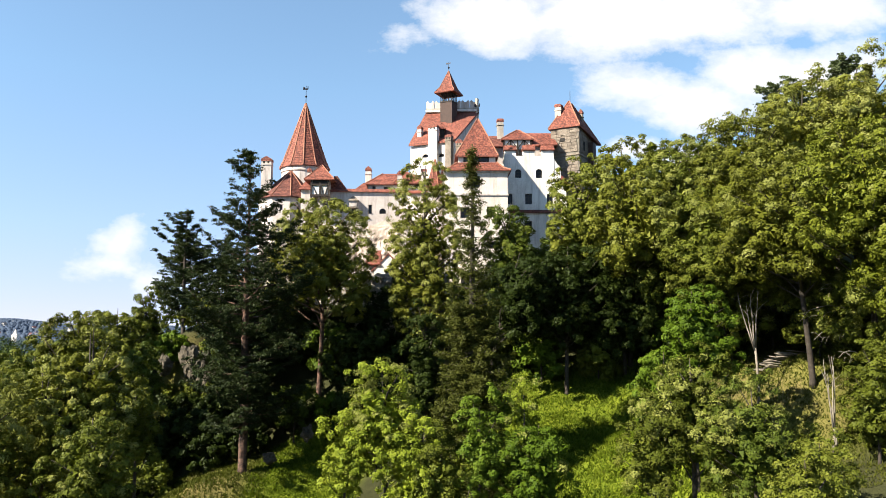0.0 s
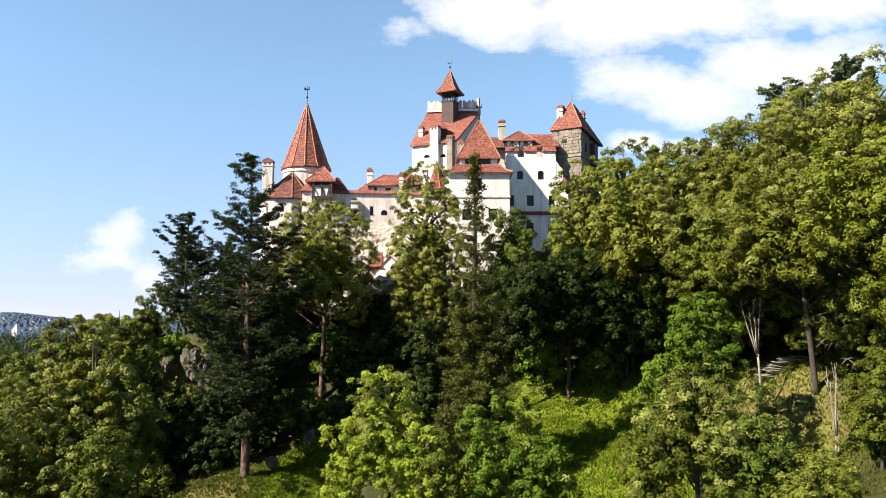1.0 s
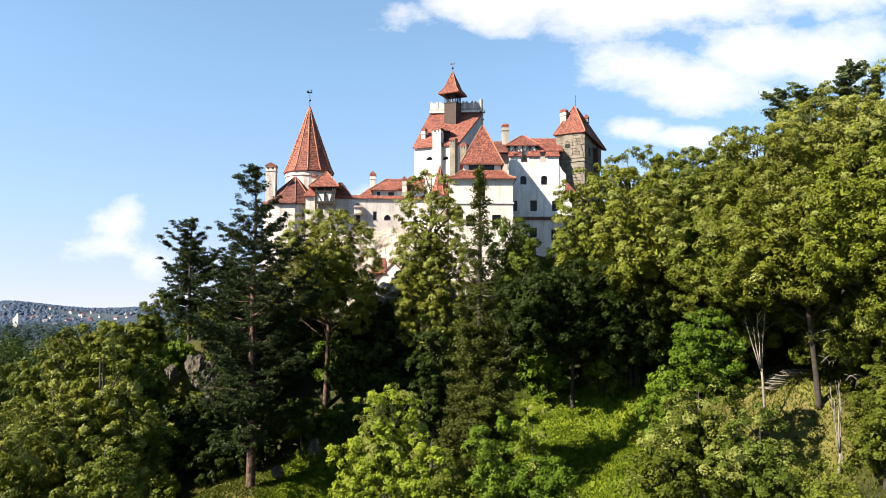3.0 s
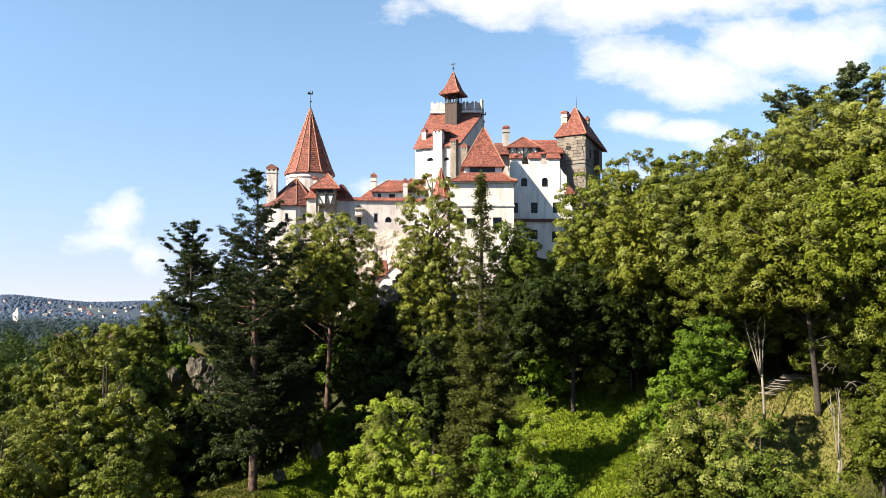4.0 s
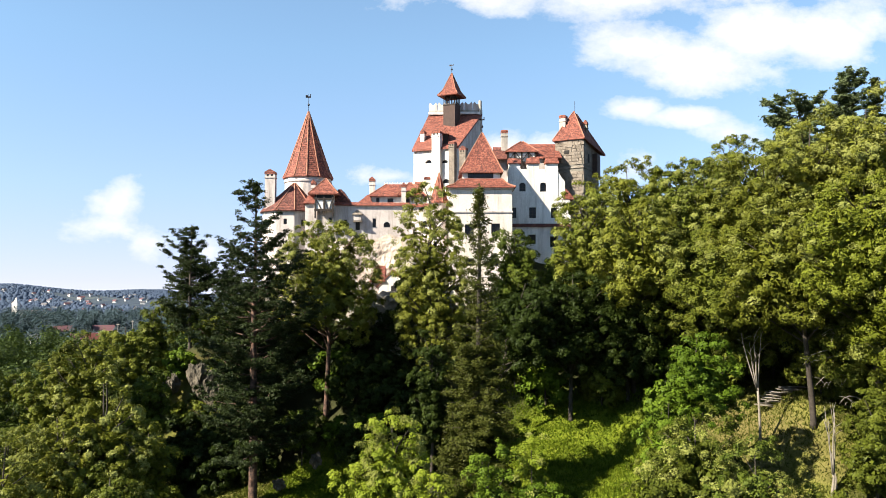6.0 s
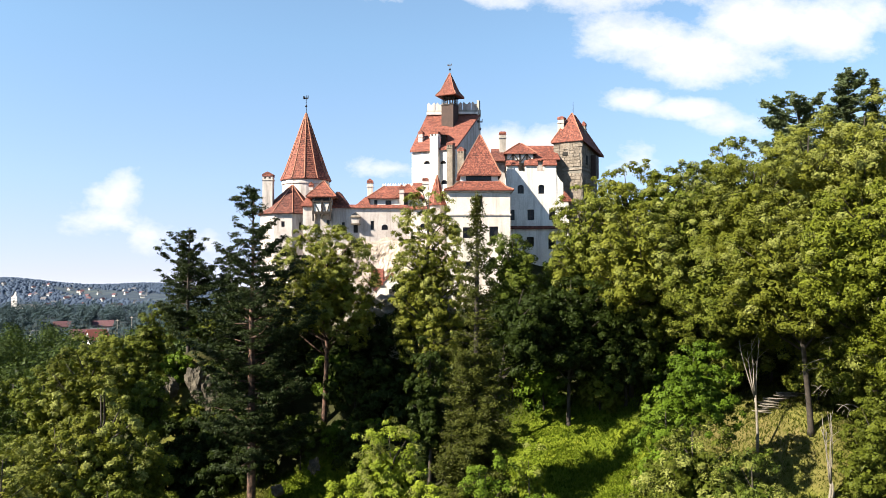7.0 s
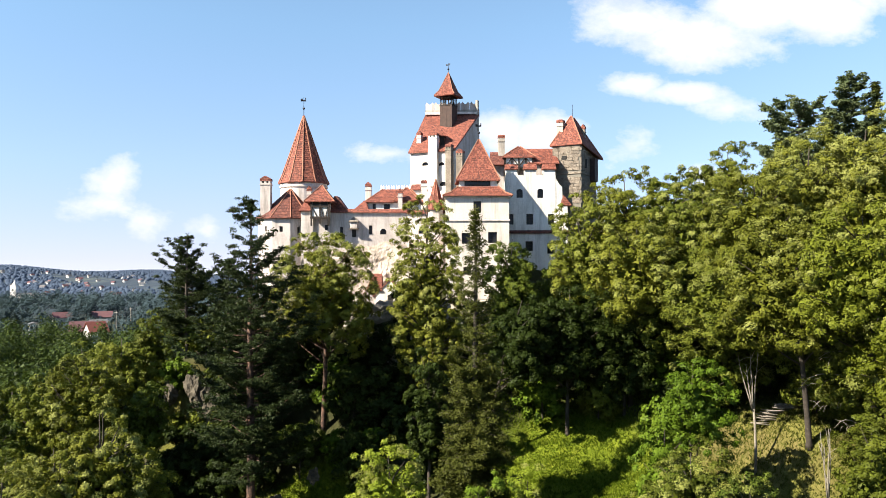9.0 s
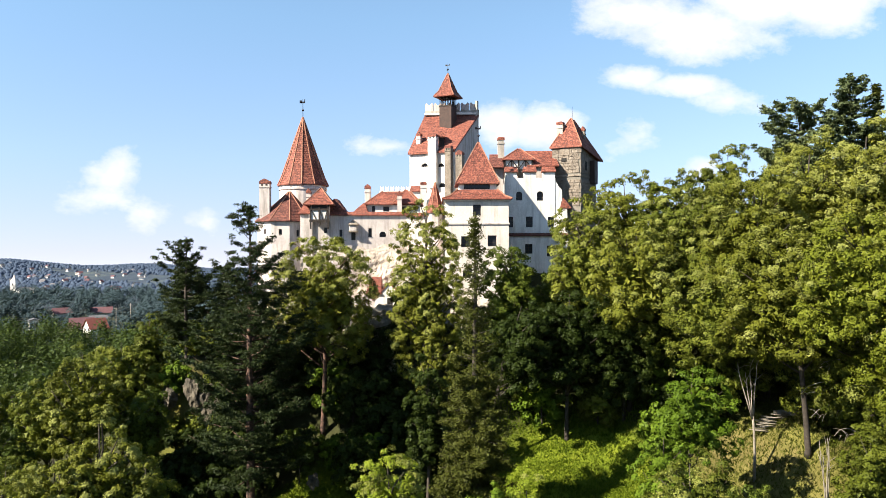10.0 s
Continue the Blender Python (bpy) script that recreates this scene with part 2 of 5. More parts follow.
# ---- mesh helpers ----
def quick_mesh(name, verts, faces, mat, smooth=False):
    """A mesh from numpy arrays: verts (n, 3), faces (m, k) all of k corners."""
    me = bpy.data.meshes.new(name)
    verts, faces = np.asarray(verts, np.float32), np.asarray(faces, np.int32)
    k = faces.shape[1]
    me.vertices.add(len(verts))
    me.vertices.foreach_set("co", verts.ravel())
    me.loops.add(faces.size)
    me.loops.foreach_set("vertex_index", faces.ravel())
    me.polygons.add(len(faces))
    me.polygons.foreach_set("loop_start", np.arange(0, faces.size, k, dtype=np.int32))
    me.polygons.foreach_set("use_smooth", np.full(len(faces), smooth))
    me.update(calc_edges=True)
    me.materials.append(mat)
    return me


def part(name, bm, mat, parent, label="", smooth=False):
    """Link a bmesh, or a finished mesh, as one mesh object under a thing or a part."""
    if isinstance(bm, bmesh.types.BMesh):
        me = bpy.data.meshes.new(name)
        bmesh.ops.recalc_face_normals(bm, faces=bm.faces)
        for f in bm.faces:
            f.smooth = smooth
        bm.to_mesh(me)
        bm.free()
        me.materials.append(mat)
    else:
        me = bm
    ob = new(name, me)
    ob.parent = parent
    if label:
        ob["label"] = label
    return ob


def thing(name, label, category, group="", kind="", at=None):
    ob = new(name)
    ob.empty_display_size = 0.5
    if at is not None:
        ob.matrix_basis = at
    return tagged(ob, label, category, group, kind)


def add_box(bm, x0, x1, y0, y1, z0, z1, m=None):
    vs = [bm.verts.new((x, y, z)) for z in (z0, z1) for x, y in ((x0, y0), (x1, y0), (x1, y1), (x0, y1))]
    for f in ((3, 2, 1, 0), (4, 5, 6, 7), (0, 1, 5, 4), (1, 2, 6, 5), (2, 3, 7, 6), (3, 0, 4, 7)):
        bm.faces.new([vs[i] for i in f])
    if m is not None:
        bmesh.ops.transform(bm, matrix=m, verts=vs)
    return vs


def box(x0, x1, y0, y1, z0, z1, bev=0.0):
    bm = bmesh.new()
    add_box(bm, x0, x1, y0, y1, z0, z1)
    if bev:
        bmesh.ops.bevel(bm, geom=bm.edges[:], offset=bev, segments=1, affect="EDGES")
    return bm


def rings(bm, loops, cap0=True, cap1=True):
    """Skin a row of closed loops with equal corner counts."""
    rows = [[bm.verts.new(p) for p in lp] for lp in loops]
    n = len(rows[0])
    for a, b in zip(rows, rows[1:]):
        for i in range(n):
            bm.faces.new((a[i], a[(i + 1) % n], b[(i + 1) % n], b[i]))
    if cap0:
        bm.faces.new(rows[0][::-1])
    if cap1:
        bm.faces.new(rows[-1])
    return rows


def rect(cx, cy, hx, hy, z):
    return [(cx - hx, cy - hy, z), (cx + hx, cy - hy, z), (cx + hx, cy + hy, z), (cx - hx, cy + hy, z)]


def ngon(cx, cy, r, z, n=24, a0=0.0):
    return [(cx + r * math.cos(a0 + 2 * math.pi * i / n), cy + r * math.sin(a0 + 2 * math.pi * i / n), z) for i in range(n)]


def lerp_loop(a, b, f):
    return [tuple(p + (q - p) * f for p, q in zip(u, w)) for u, w in zip(a, b)]


def tiled_slope(profile, course=0.32, lip=0.022, thick=0.12):
    """Roof body from loops (eave first, top last), stepped into tile courses, closed below."""
    bm = bmesh.new()
    lps = [[(x, y, z - thick) for x, y, z in profile[0]]]
    for a, b in zip(profile, profile[1:]):
        rise = max(math.dist(p, q) for p, q in zip(a, b))
        n = max(1, round(rise / course))
        for i in range(n):
            lo, hi = lerp_loop(a, b, i / n), lerp_loop(a, b, (i + 1) / n)
            cx, cy = sum(p[0] for p in lo) / len(lo), sum(p[1] for p in lo) / len(lo)
            out = []
            for x, y, z in lo:
                d = max(math.hypot(x - cx, y - cy), 1e-6)
                out.append((x + (x - cx) / d * lip, y + (y - cy) / d * lip, z + lip * 0.6))
            lps += [out, hi]
    rings(bm, lps)
    return bm


def tube(bm, pts, radii, n=7):
    """A bent, tapering round bar along pts."""
    loops = []
    for i, p in enumerate(pts):
        d = (Vector(pts[min(i + 1, len(pts) - 1)]) - Vector(pts[max(i - 1, 0)])).normalized()
        a = d.orthogonal().normalized() if abs(d.z) < 0.99 else Vector((1, 0, 0))
        b = d.cross(a)
        loops.append([tuple(Vector(p) + radii[i] * (a * math.cos(2 * math.pi * k / n) + b * math.sin(2 * math.pi * k / n))) for k in range(n)])
    rings(bm, loops)


def wall_sheet(width, height, thick, holes):
    """A wall from (0, 0, 0) to (width, thick, height) with openings (x0, z0, x1, z1) right through it."""
    bm = bmesh.new()
    xs = sorted({0.0, width, *(h[0] for h in holes), *(h[2] for h in holes)})
    zs = sorted({0.0, height, *(h[1] for h in holes), *(h[3] for h in holes)})
    made = {}

    def vert(x, y, z):
        key = (round(x, 4), round(y, 4), round(z, 4))
        if key not in made:
            made[key] = bm.verts.new((x, y, z))
        return made[key]

    def quad(*p):
        bm.faces.new([vert(*q) for q in p])

    solid = {}
    for i in range(len(xs) - 1):
        for j in range(len(zs) - 1):
            mx, mz = (xs[i] + xs[i + 1]) / 2, (zs[j] + zs[j + 1]) / 2
            solid[i, j] = not any(h[0] < mx < h[2] and h[1] < mz < h[3] for h in holes)
    for (i, j), s in solid.items():
        if not s:
            continue
        x0, x1, z0, z1 = xs[i], xs[i + 1], zs[j], zs[j + 1]
        quad((x0, 0, z0), (x1, 0, z0), (x1, 0, z1), (x0, 0, z1))
        quad((x0, thick, z0), (x0, thick, z1), (x1, thick, z1), (x1, thick, z0))
        for near, a, b in (((i - 1, j), (x0, z0), (x0, z1)), ((i + 1, j), (x1, z1), (x1, z0)), ((i, j - 1), (x1, z0), (x0, z0)), ((i, j + 1), (x0, z1), (x1, z1))):
            if not solid.get(near, False):
                quad((a[0], 0, a[1]), (b[0], 0, b[1]), (b[0], thick, b[1]), (a[0], thick, a[1]))
    return bm


def window(parent, m, w, h, bars=(1, 1), depth=0.28, arched=False, glazed=True):
    """A casement set back in its opening; m puts its lower left front corner. Frame, glazing bars and panes are its sub-parts."""
    f, s = 0.07, 0.05
    nx, nz = bars[0] + 1, bars[1] + 1
    pw, ph = (w - 2 * f - (nx - 1) * s) / nx, (h - 2 * f - (nz - 1) * s) / nz
    lights = [(f + i * (pw + s), f + j * (ph + s), f + i * (pw + s) + pw, f + j * (ph + s) + ph) for i in range(nx) for j in range(nz)]
    bm = wall_sheet(w, h, 0.08, lights)
    bmesh.ops.translate(bm, vec=(0, depth, 0), verts=bm.verts)
    win = part("window", bm, M_TIMBER, parent)
    win.matrix_basis = m
    if arched:
        n, bm = 8, bmesh.new()
        for s in (0, 1):
            pts = [(w / 2 + (s * 2 - 1) * w / 2 * math.cos(a * math.pi / 2 / n), h - w * 0.4 + w * 0.4 * math.sin(a * math.pi / 2 / n)) for a in range(n + 1)]
            for a, b in zip(pts, pts[1:]):
                rings(bm, [[(s * w, y0, h), (a[0], y0, a[1]), (b[0], y0, b[1])] for y0 in (0.01, depth)])
        part("arch", bm, M_WHITE, win)
    for x0, z0, x1, z1 in lights:
        part("pane", box(x0, x1, depth + 0.035, depth + 0.045, z0, z1), M_GLASS if glazed else M_DARK, win)
    return win


# ---- ground ----
def smooth01(a, b, x):
    f = np.clip((x - a) / (b - a), 0, 1)
    return f * f * (3 - 2 * f)


def softmax2(a, b, k):
    return np.log(np.exp(a / k) + np.exp(b / k)) * k


def terrain(x, y):
    """Height of the ground: a valley floor, the slope up to the castle and the wooded hill beside it."""
    x, y = np.asarray(x, float), np.asarray(y, float)
    yy = 105 - softmax2(105 - y, 0 * y, 6.0)
    xx = 62 - softmax2(62 - x, 0 * x, 8.0)
    slope = 5 + 0.43 * (yy - 62) + 0.28 * (xx - 8)
    slope = slope * (1 - smooth01(-30, -75, x) * 0.9) * (1 - smooth01(150, 330, y)) * (1 - smooth01(140, 300, x))
    r = np.hypot((x + 4) / 33, (y - 106) / 27)
    knoll = 8.5 * (1 - smooth01(0.55, 1.15, r)) + 3 * (1 - smooth01(0.5, 0.8, r))
    ground = softmax2(slope + knoll, -5.0 + 0 * x, 2.0)
    far = smooth01(250, 900, np.hypot(x, y))
    rough = 0.35 * np.sin(x * 0.41 + 1.3 * np.sin(y * 0.23)) * np.cos(y * 0.37 + 0.7) + 0.14 * np.sin(x * 1.3 + y * 0.9) * np.sin(y * 1.7 - x * 0.6)
    d = np.hypot(x, y)
    hills = smooth01(750, 1500, d) * (13 + 5 * np.sin(x * 0.011 + 1.0) * np.cos(y * 0.004) + 3 * np.sin(x * 0.023 + y * 0.01))
    hills = hills - smooth01(1550, 2600, d) * 110
    tilt = np.clip((-0.47 - x / np.maximum(y, 1.0)) * 90, -12, 10)
    hills = hills + np.where(y > 300, tilt, 0) * smooth01(800, 1400, d)
    spur = 4.6 * np.exp(-((x + 23) / 8.0) ** 2 - ((y - 69) / 8.5) ** 2)
    spur = spur + 10.5 * np.exp(-(((x + 33) / 5.5) ** 2 + ((y - 92.5) / 4.8) ** 2) ** 1.4)
    spur = spur - 6.0 * np.exp(-((x - 12) / 6.5) ** 2 - ((y - 92) / 4.5) ** 2)
    spur = spur + 3.0 * np.exp(-((x - 32.5) / 4) ** 2 - ((y - 64.5) / 5) ** 2) - 1.9 * np.exp(-((x - 16) / 4.5) ** 2 - ((y - 72) / 4) ** 2)
    return ground * (1 - far) + far * (-7.0) + hills + rough + spur


def gz(x, y):
    return float(terrain(x, y))


def axis(*spans):
    out = []
    for a, b, s in spans:
        out += list(np.arange(a, b, s))
    return np.array(out + [spans[-1][1]])


gx = axis((-4000, -1000, 150), (-1000, -200, 40), (-200, -60, 8), (-60, 64, 0.8), (64, 200, 8), (200, 1000, 80), (1000, 4000, 200))
gy = axis((-1500, -100, 140), (-100, 30, 8), (30, 108, 0.8), (108, 200, 6), (200, 1600, 35), (1600, 4400, 200))
X, Y = np.meshgrid(gx, gy)
Z = terrain(X, Y)
idx = np.arange(X.size).reshape(X.shape)
quads = np.stack([idx[:-1, :-1], idx[:-1, 1:], idx[1:, 1:], idx[1:, :-1]], -1).reshape(-1, 4)
M_GROUND, t, p = material("hillside_turf", 0.95)
p.inputs["Specular IOR Level"].default_value = 0.08
big, mid, fine = noise_tex(t, 0.09, 4.0), noise_tex(t, 0.8, 5.0), noise_tex(t, 7.0, 4.0)
f = MATH(t, "ADD", MATH(t, "MULTIPLY", mid, 0.5), MATH(t, "MULTIPLY", fine, 0.5))
grass = RAMP(t, f, [(0.3, (0.040, 0.060, 0.005)), (0.5, (0.088, 0.114, 0.008)), (0.7, (0.145, 0.156, 0.016))])
dry = RAMP(t, f, [(0.3, (0.058, 0.052, 0.014)), (0.7, (0.140, 0.115, 0.042))])
litter = RAMP(t, f, [(0.3, (0.014, 0.016, 0.006)), (0.6, (0.035, 0.036, 0.014)), (0.75, (0.06, 0.05, 0.025))])
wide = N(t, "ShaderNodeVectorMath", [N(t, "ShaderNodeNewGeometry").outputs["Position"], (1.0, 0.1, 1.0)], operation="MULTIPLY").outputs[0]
# far fields: blue-grey distance haze is painted into the ground colour
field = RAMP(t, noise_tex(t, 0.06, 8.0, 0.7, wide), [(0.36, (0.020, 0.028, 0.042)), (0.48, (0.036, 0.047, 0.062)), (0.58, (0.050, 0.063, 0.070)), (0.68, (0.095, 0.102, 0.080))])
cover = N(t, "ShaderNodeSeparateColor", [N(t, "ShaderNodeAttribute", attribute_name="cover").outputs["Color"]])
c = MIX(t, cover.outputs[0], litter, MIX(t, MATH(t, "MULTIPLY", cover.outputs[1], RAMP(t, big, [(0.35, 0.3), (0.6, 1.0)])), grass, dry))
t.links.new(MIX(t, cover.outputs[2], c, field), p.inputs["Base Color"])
bump(t, p, fine, 0.8, 0.15)
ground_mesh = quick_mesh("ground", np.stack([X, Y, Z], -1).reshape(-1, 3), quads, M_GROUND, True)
# what grows where: open grass, how dry it is, farmed valley with haze in its colour
near_clear = (1 - smooth01(2.5, 4.5, np.hypot(X + 31, Y - 88))) + (1 - smooth01(9.5, 12.5, np.hypot((X - 12) * 0.95, (Y - 64) * 0.7))) + (1 - smooth01(6, 9, np.hypot(X - 30, Y - 65))) + (1 - smooth01(6.5, 10, np.hypot((X + 21.5) * 0.85, (Y - 68) * 0.75))) + (1 - smooth01(4.5, 7, np.hypot(X + 13.5, (Y - 74) * 0.9)))
parched = np.clip(smooth01(19, 26, X) + smooth01(-16, -20, X), 0, 1)
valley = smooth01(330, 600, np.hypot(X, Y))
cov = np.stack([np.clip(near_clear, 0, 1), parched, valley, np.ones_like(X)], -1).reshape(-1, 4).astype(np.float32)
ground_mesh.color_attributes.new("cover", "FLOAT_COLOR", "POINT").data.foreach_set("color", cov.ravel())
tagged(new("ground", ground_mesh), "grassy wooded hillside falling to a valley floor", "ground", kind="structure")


# ---- castle ----
def wall_run(parent, p, q, z0, z1, mat, holes=(), thick=0.6, name="wall", label=""):
    """An upright wall from p to q (inside to its left), with openings (along, centre height, width, height), each glazed."""
    w = math.dist(p, q)
    cut = [(a - bw / 2, cz - bh / 2 - z0, a + bw / 2, cz + bh / 2 - z0) for a, cz, bw, bh, *_ in holes]
    ob = part(name, wall_sheet(w, z1 - z0, thick, cut), mat, parent, label)
    turn = math.degrees(math.atan2(q[1] - p[1], q[0] - p[0]))
    ob.matrix_basis = pose(p[0], p[1], z0, 0, 0, turn)
    for (x0, h0, x1, h1), (a, cz, bw, bh, *style) in zip(cut, holes):
        st = style[0] if style else ""
        bars = (0, 0) if st == "slit" else (1, 2) if bh > 1.1 else (1, 1)
        window(parent, pose(p[0], p[1], z0, 0, 0, turn) @ pose(x0, 0, h0), x1 - x0, h1 - h0, bars, arched=st == "arch", depth=0.3)
    return ob


def four_walls(parent, pts, z0, z1, mat, holes=None, thick=0.6):
    """Walls round a plan of corners given anticlockwise; holes by wall number. Every wall ends where the next begins."""
    n = len(pts)
    for i in range(n):
        p, q = Vector(pts[i]), Vector(pts[(i + 1) % n])
        d = (q - p).normalized()
        wall_run(parent, tuple(p + d * 0.003), tuple(q - d * 0.003), z0, z1, mat, (holes or {}).get(i, ()), thick)


def roof(parent, loops, mat=None, label="", ribs=0.0, course=0.32):
    ob = part("roof", tiled_slope(loops, course), mat or M_TILE, parent, label)
    if ribs:
        n = len(loops[0])
        for k in range(n):
            bm = bmesh.new()
            pts = [(x, y, z + 0.05) for x, y, z in (lp[k] for lp in loops)]
            if math.dist(pts[-1], pts[-2]) < 0.2:
                pts.pop()
            tube(bm, pts, [ribs] * len(pts), 5)
            part("ridge_tile", bm, M_RIDGE, ob)
    return ob


def finial(parent, x, y, z, h, vane=True):
    bm = bmesh.new()
    tube(bm, [(x, y, z - 0.2), (x, y, z + h)], [0.05, 0.03], 6)
    bmesh.ops.create_uvsphere(bm, u_segments=10, v_segments=6, radius=0.17, matrix=pose(x, y, z + h * 0.4))
    if vane:
        add_box(bm, x - 0.35, x + 0.3, y - 0.02, y + 0.02, z + h * 0.78, z + h * 0.86)
        add_box(bm, x - 0.45, x - 0.15, y - 0.02, y + 0.02, z + h * 0.78, z + h * 0.93)
        add_box(bm, x + 0.2, x + 0.32, y - 0.02, y + 0.02, z + h * 0.82, z + h * 0.98)
    part("weathervane" if vane else "finial", bm, M_IRON, parent, "dark iron weathervane on a rod" if vane else "")


def chimney(parent, x, y, z0, z1, w, d=None, mat=None, cap="flat", turn=0):
    """A chimney: shaft, oversailing course, vent slots and a tiled top."""
    d = d or w
    bm = bmesh.new()
    add_box(bm, -w / 2, w / 2, -d / 2, d / 2, 0, z1 - z0 - 0.35)
    add_box(bm, -w / 2 - 0.07, w / 2 + 0.07, -d / 2 - 0.07, d / 2 + 0.07, z1 - z0 - 0.95, z1 - z0 - 0.83)
    c = part("chimney", bm, mat or M_CREAM, parent)
    c.matrix_basis = pose(x, y, z0, 0, 0, turn)
    for s in (-1, 1) if w > 0.9 else ():
        part("vent", box(s * w * 0.22 - w * 0.1, s * w * 0.22 + w * 0.1, -d / 2 - 0.004, -d / 2 + 0.02, z1 - z0 - 0.72, z1 - z0 - 0.45), M_DARK, c)
    h = z1 - z0
    top = [rect(0, 0, w / 2 + 0.05, d / 2 + 0.05, h - 0.42), rect(0, 0, w / 2 + 0.04, d / 2 + 0.04, h - 0.1)]
    top += [rect(0, 0, w / 2 * (0.1 if cap == "gable" else 0.7), d / 2, h + (0.25 if cap == "gable" else 0.0))]
    bm = bmesh.new()
    rings(bm, top)
    part("cap", bm, M_TILE, c, "small clay tile cap")
    return c


def merlons(parent, p, q, z0, mat, n, h=1.2, thick=0.5, fill=0.72):
    """Swallow-tailed merlons along a wall top, each of its own."""
    p, q = Vector(p), Vector(q)
    turn = math.degrees(math.atan2(q.y - p.y, q.x - p.x))
    step = (q - p).length / n
    w = step * fill
    bm = bmesh.new()
    prof = [(-w / 2, 0), (w / 2, 0), (w / 2, h * 0.78), (w * 0.34, h), (w * 0.1, h * 0.72), (-w * 0.1, h * 0.72), (-w * 0.34, h), (-w / 2, h * 0.78)]
    rings(bm, [[(x, 0, z) for x, z in prof], [(x, thick, z) for x, z in prof]])
    first = part("merlon", bm, mat, parent)
    first.matrix_basis = pose(*(p + (q - p).normalized() * step / 2), z0, 0, 0, turn)
    for i in range(1, n):
        o = new("merlon", first.data)
        o.parent = parent
        o.matrix_basis = pose(*(p + (q - p).normalized() * step * (i + 0.5)), z0, 0, 0, turn)


# square gate tower, nearest to the camera
ft = thing("front_tower", "cream plastered square tower with a two-tiered red tile roof", "tower", "castle towers")
four_walls(ft, [(0.2, 91.2), (8.2, 91.2), (8.2, 98.4), (0.2, 98.4)], 16, 38.85, M_CREAM,
           {0: [(4.0, 37.39, 1.0, 1.4), (2.56, 33.41, 1.12, 1.38), (5.9, 33.5, 1.12, 1.38), (2.7, 29.3, 1.0, 0.95), (5.8, 29.3, 1.0, 0.95)], 3: [(3.0, 36.5, 0.9, 1.2)]})
part("string_course", box(0.08, 8.32, 91.08, 98.52, 35.55, 35.78, 0.03), M_OLD, ft, "grey moulded string course")
part("cornice", box(-0.02, 8.42, 90.98, 98.6, 38.5, 38.82, 0.05), M_CREAM, ft)
roof(ft, [rect(4.22, 94.8, 4.42, 4.05, 38.82), rect(4.3, 94.7, 3.5, 3.2, 39.2), rect(4.35, 94.65, 2.55, 2.5, 40.05)], ribs=0.09)
part("lantern_wall", box(1.95, 6.75, 92.25, 97.0, 39.9, 40.85), M_WHITE, ft, "white band of wall between the two roofs")
strip = part("window", box(2.62, 5.9, 92.19, 92.3, 40.12, 40.72), M_TIMBER, ft, "low band of small dark panes")
for k in range(6):
    part("pane", box(2.72 + k * 0.525, 2.72 + k * 0.525 + 0.46, 92.17, 92.186, 40.2, 40.64), M_GLASS, strip)
roof(ft, [rect(4.33, 94.6, 2.8, 2.75, 40.85), rect(4.4, 94.6, 2.25, 2.2, 41.95), rect(4.6, 94.6, 0.06, 0.06, 46.4)], ribs=0.08)
finial(ft, 4.6, 94.6, 46.4, 2.2)

# white wing
wing = thing("white_wing", "tall white plastered wing with battlements capped in red tile", "building")
wall_run(wing, (8.24, 97.0), (15.0, 97.0), 16, 42.0, M_WHITE,
         [(1.94, 39.59, 0.85, 1.2, "arch"), (4.74, 39.58, 0.85, 1.25, "arch"), (3.29, 36.11, 0.92, 1.45), (6.17, 36.1, 0.85, 1.42), (0.66, 36.1, 0.9, 1.42),
          (3.2, 32.5, 1.0, 1.3), (6.15, 32.2, 1.05, 1.45), (1.2, 28.6, 1.0, 1.3)])
part("wall", box(14.4, 15.0, 97.62, 103.5, 16, 42.0), M_WHITE, wing)
part("wall", box(8.24, 15.0, 103.0, 103.6, 16, 42.8), M_WHITE, wing)
bm = bmesh.new()
prof = [(15.003, 16), (17.6, 16), (16.75, 30.3), (16.6, 38.0), (15.95, 38.0), (15.9, 40.4), (15.45, 40.9), (15.003, 41.7)]
rings(bm, [[(x, 97.06, z) for x, z in prof], [(x, 100.0, z) for x, z in prof]])
part("buttress", bm, M_WHITE, wing, "white sloping corner buttress")
roof(wing, [rect(16.4, 98.4, 0.75, 1.4, 38.0), rect(16.05, 98.4, 0.1, 1.3, 39.3)])
for x0, x1 in ((8.3, 9.87), (10.8, 12.4), (13.32, 14.98)):
    mer = part("merlon", box(x0, x1, 97.0, 97.6, 42.003, 42.86), M_WHITE, wing)
    part("cap", tiled_slope([rect((x0 + x1) / 2, 97.3, (x1 - x0) / 2 + 0.1, 0.48, 42.86), rect((x0 + x1) / 2, 97.45, (x1 - x0) / 2 + 0.04, 0.1, 43.55)], 0.3), M_TILE, mer, "red tile coping")
part("string_course", tiled_slope([[(8.24, 96.72, 34.3), (16.6, 96.72, 34.3), (16.6, 96.98, 34.3), (8.24, 96.98, 34.3)], [(8.24, 96.9, 34.62), (16.6, 96.9, 34.62), (16.6, 96.98, 34.62), (8.24, 96.98, 34.62)]], 0.4), M_TILE_DARK, wing, "narrow red tile ledge")
low = part("window", box(15.2, 16.3, 96.99, 97.4, 28.0, 29.3), M_TIMBER, wing)
part("pane", box(15.3, 16.2, 96.975, 96.985, 28.1, 29.2), M_GLASS, low)
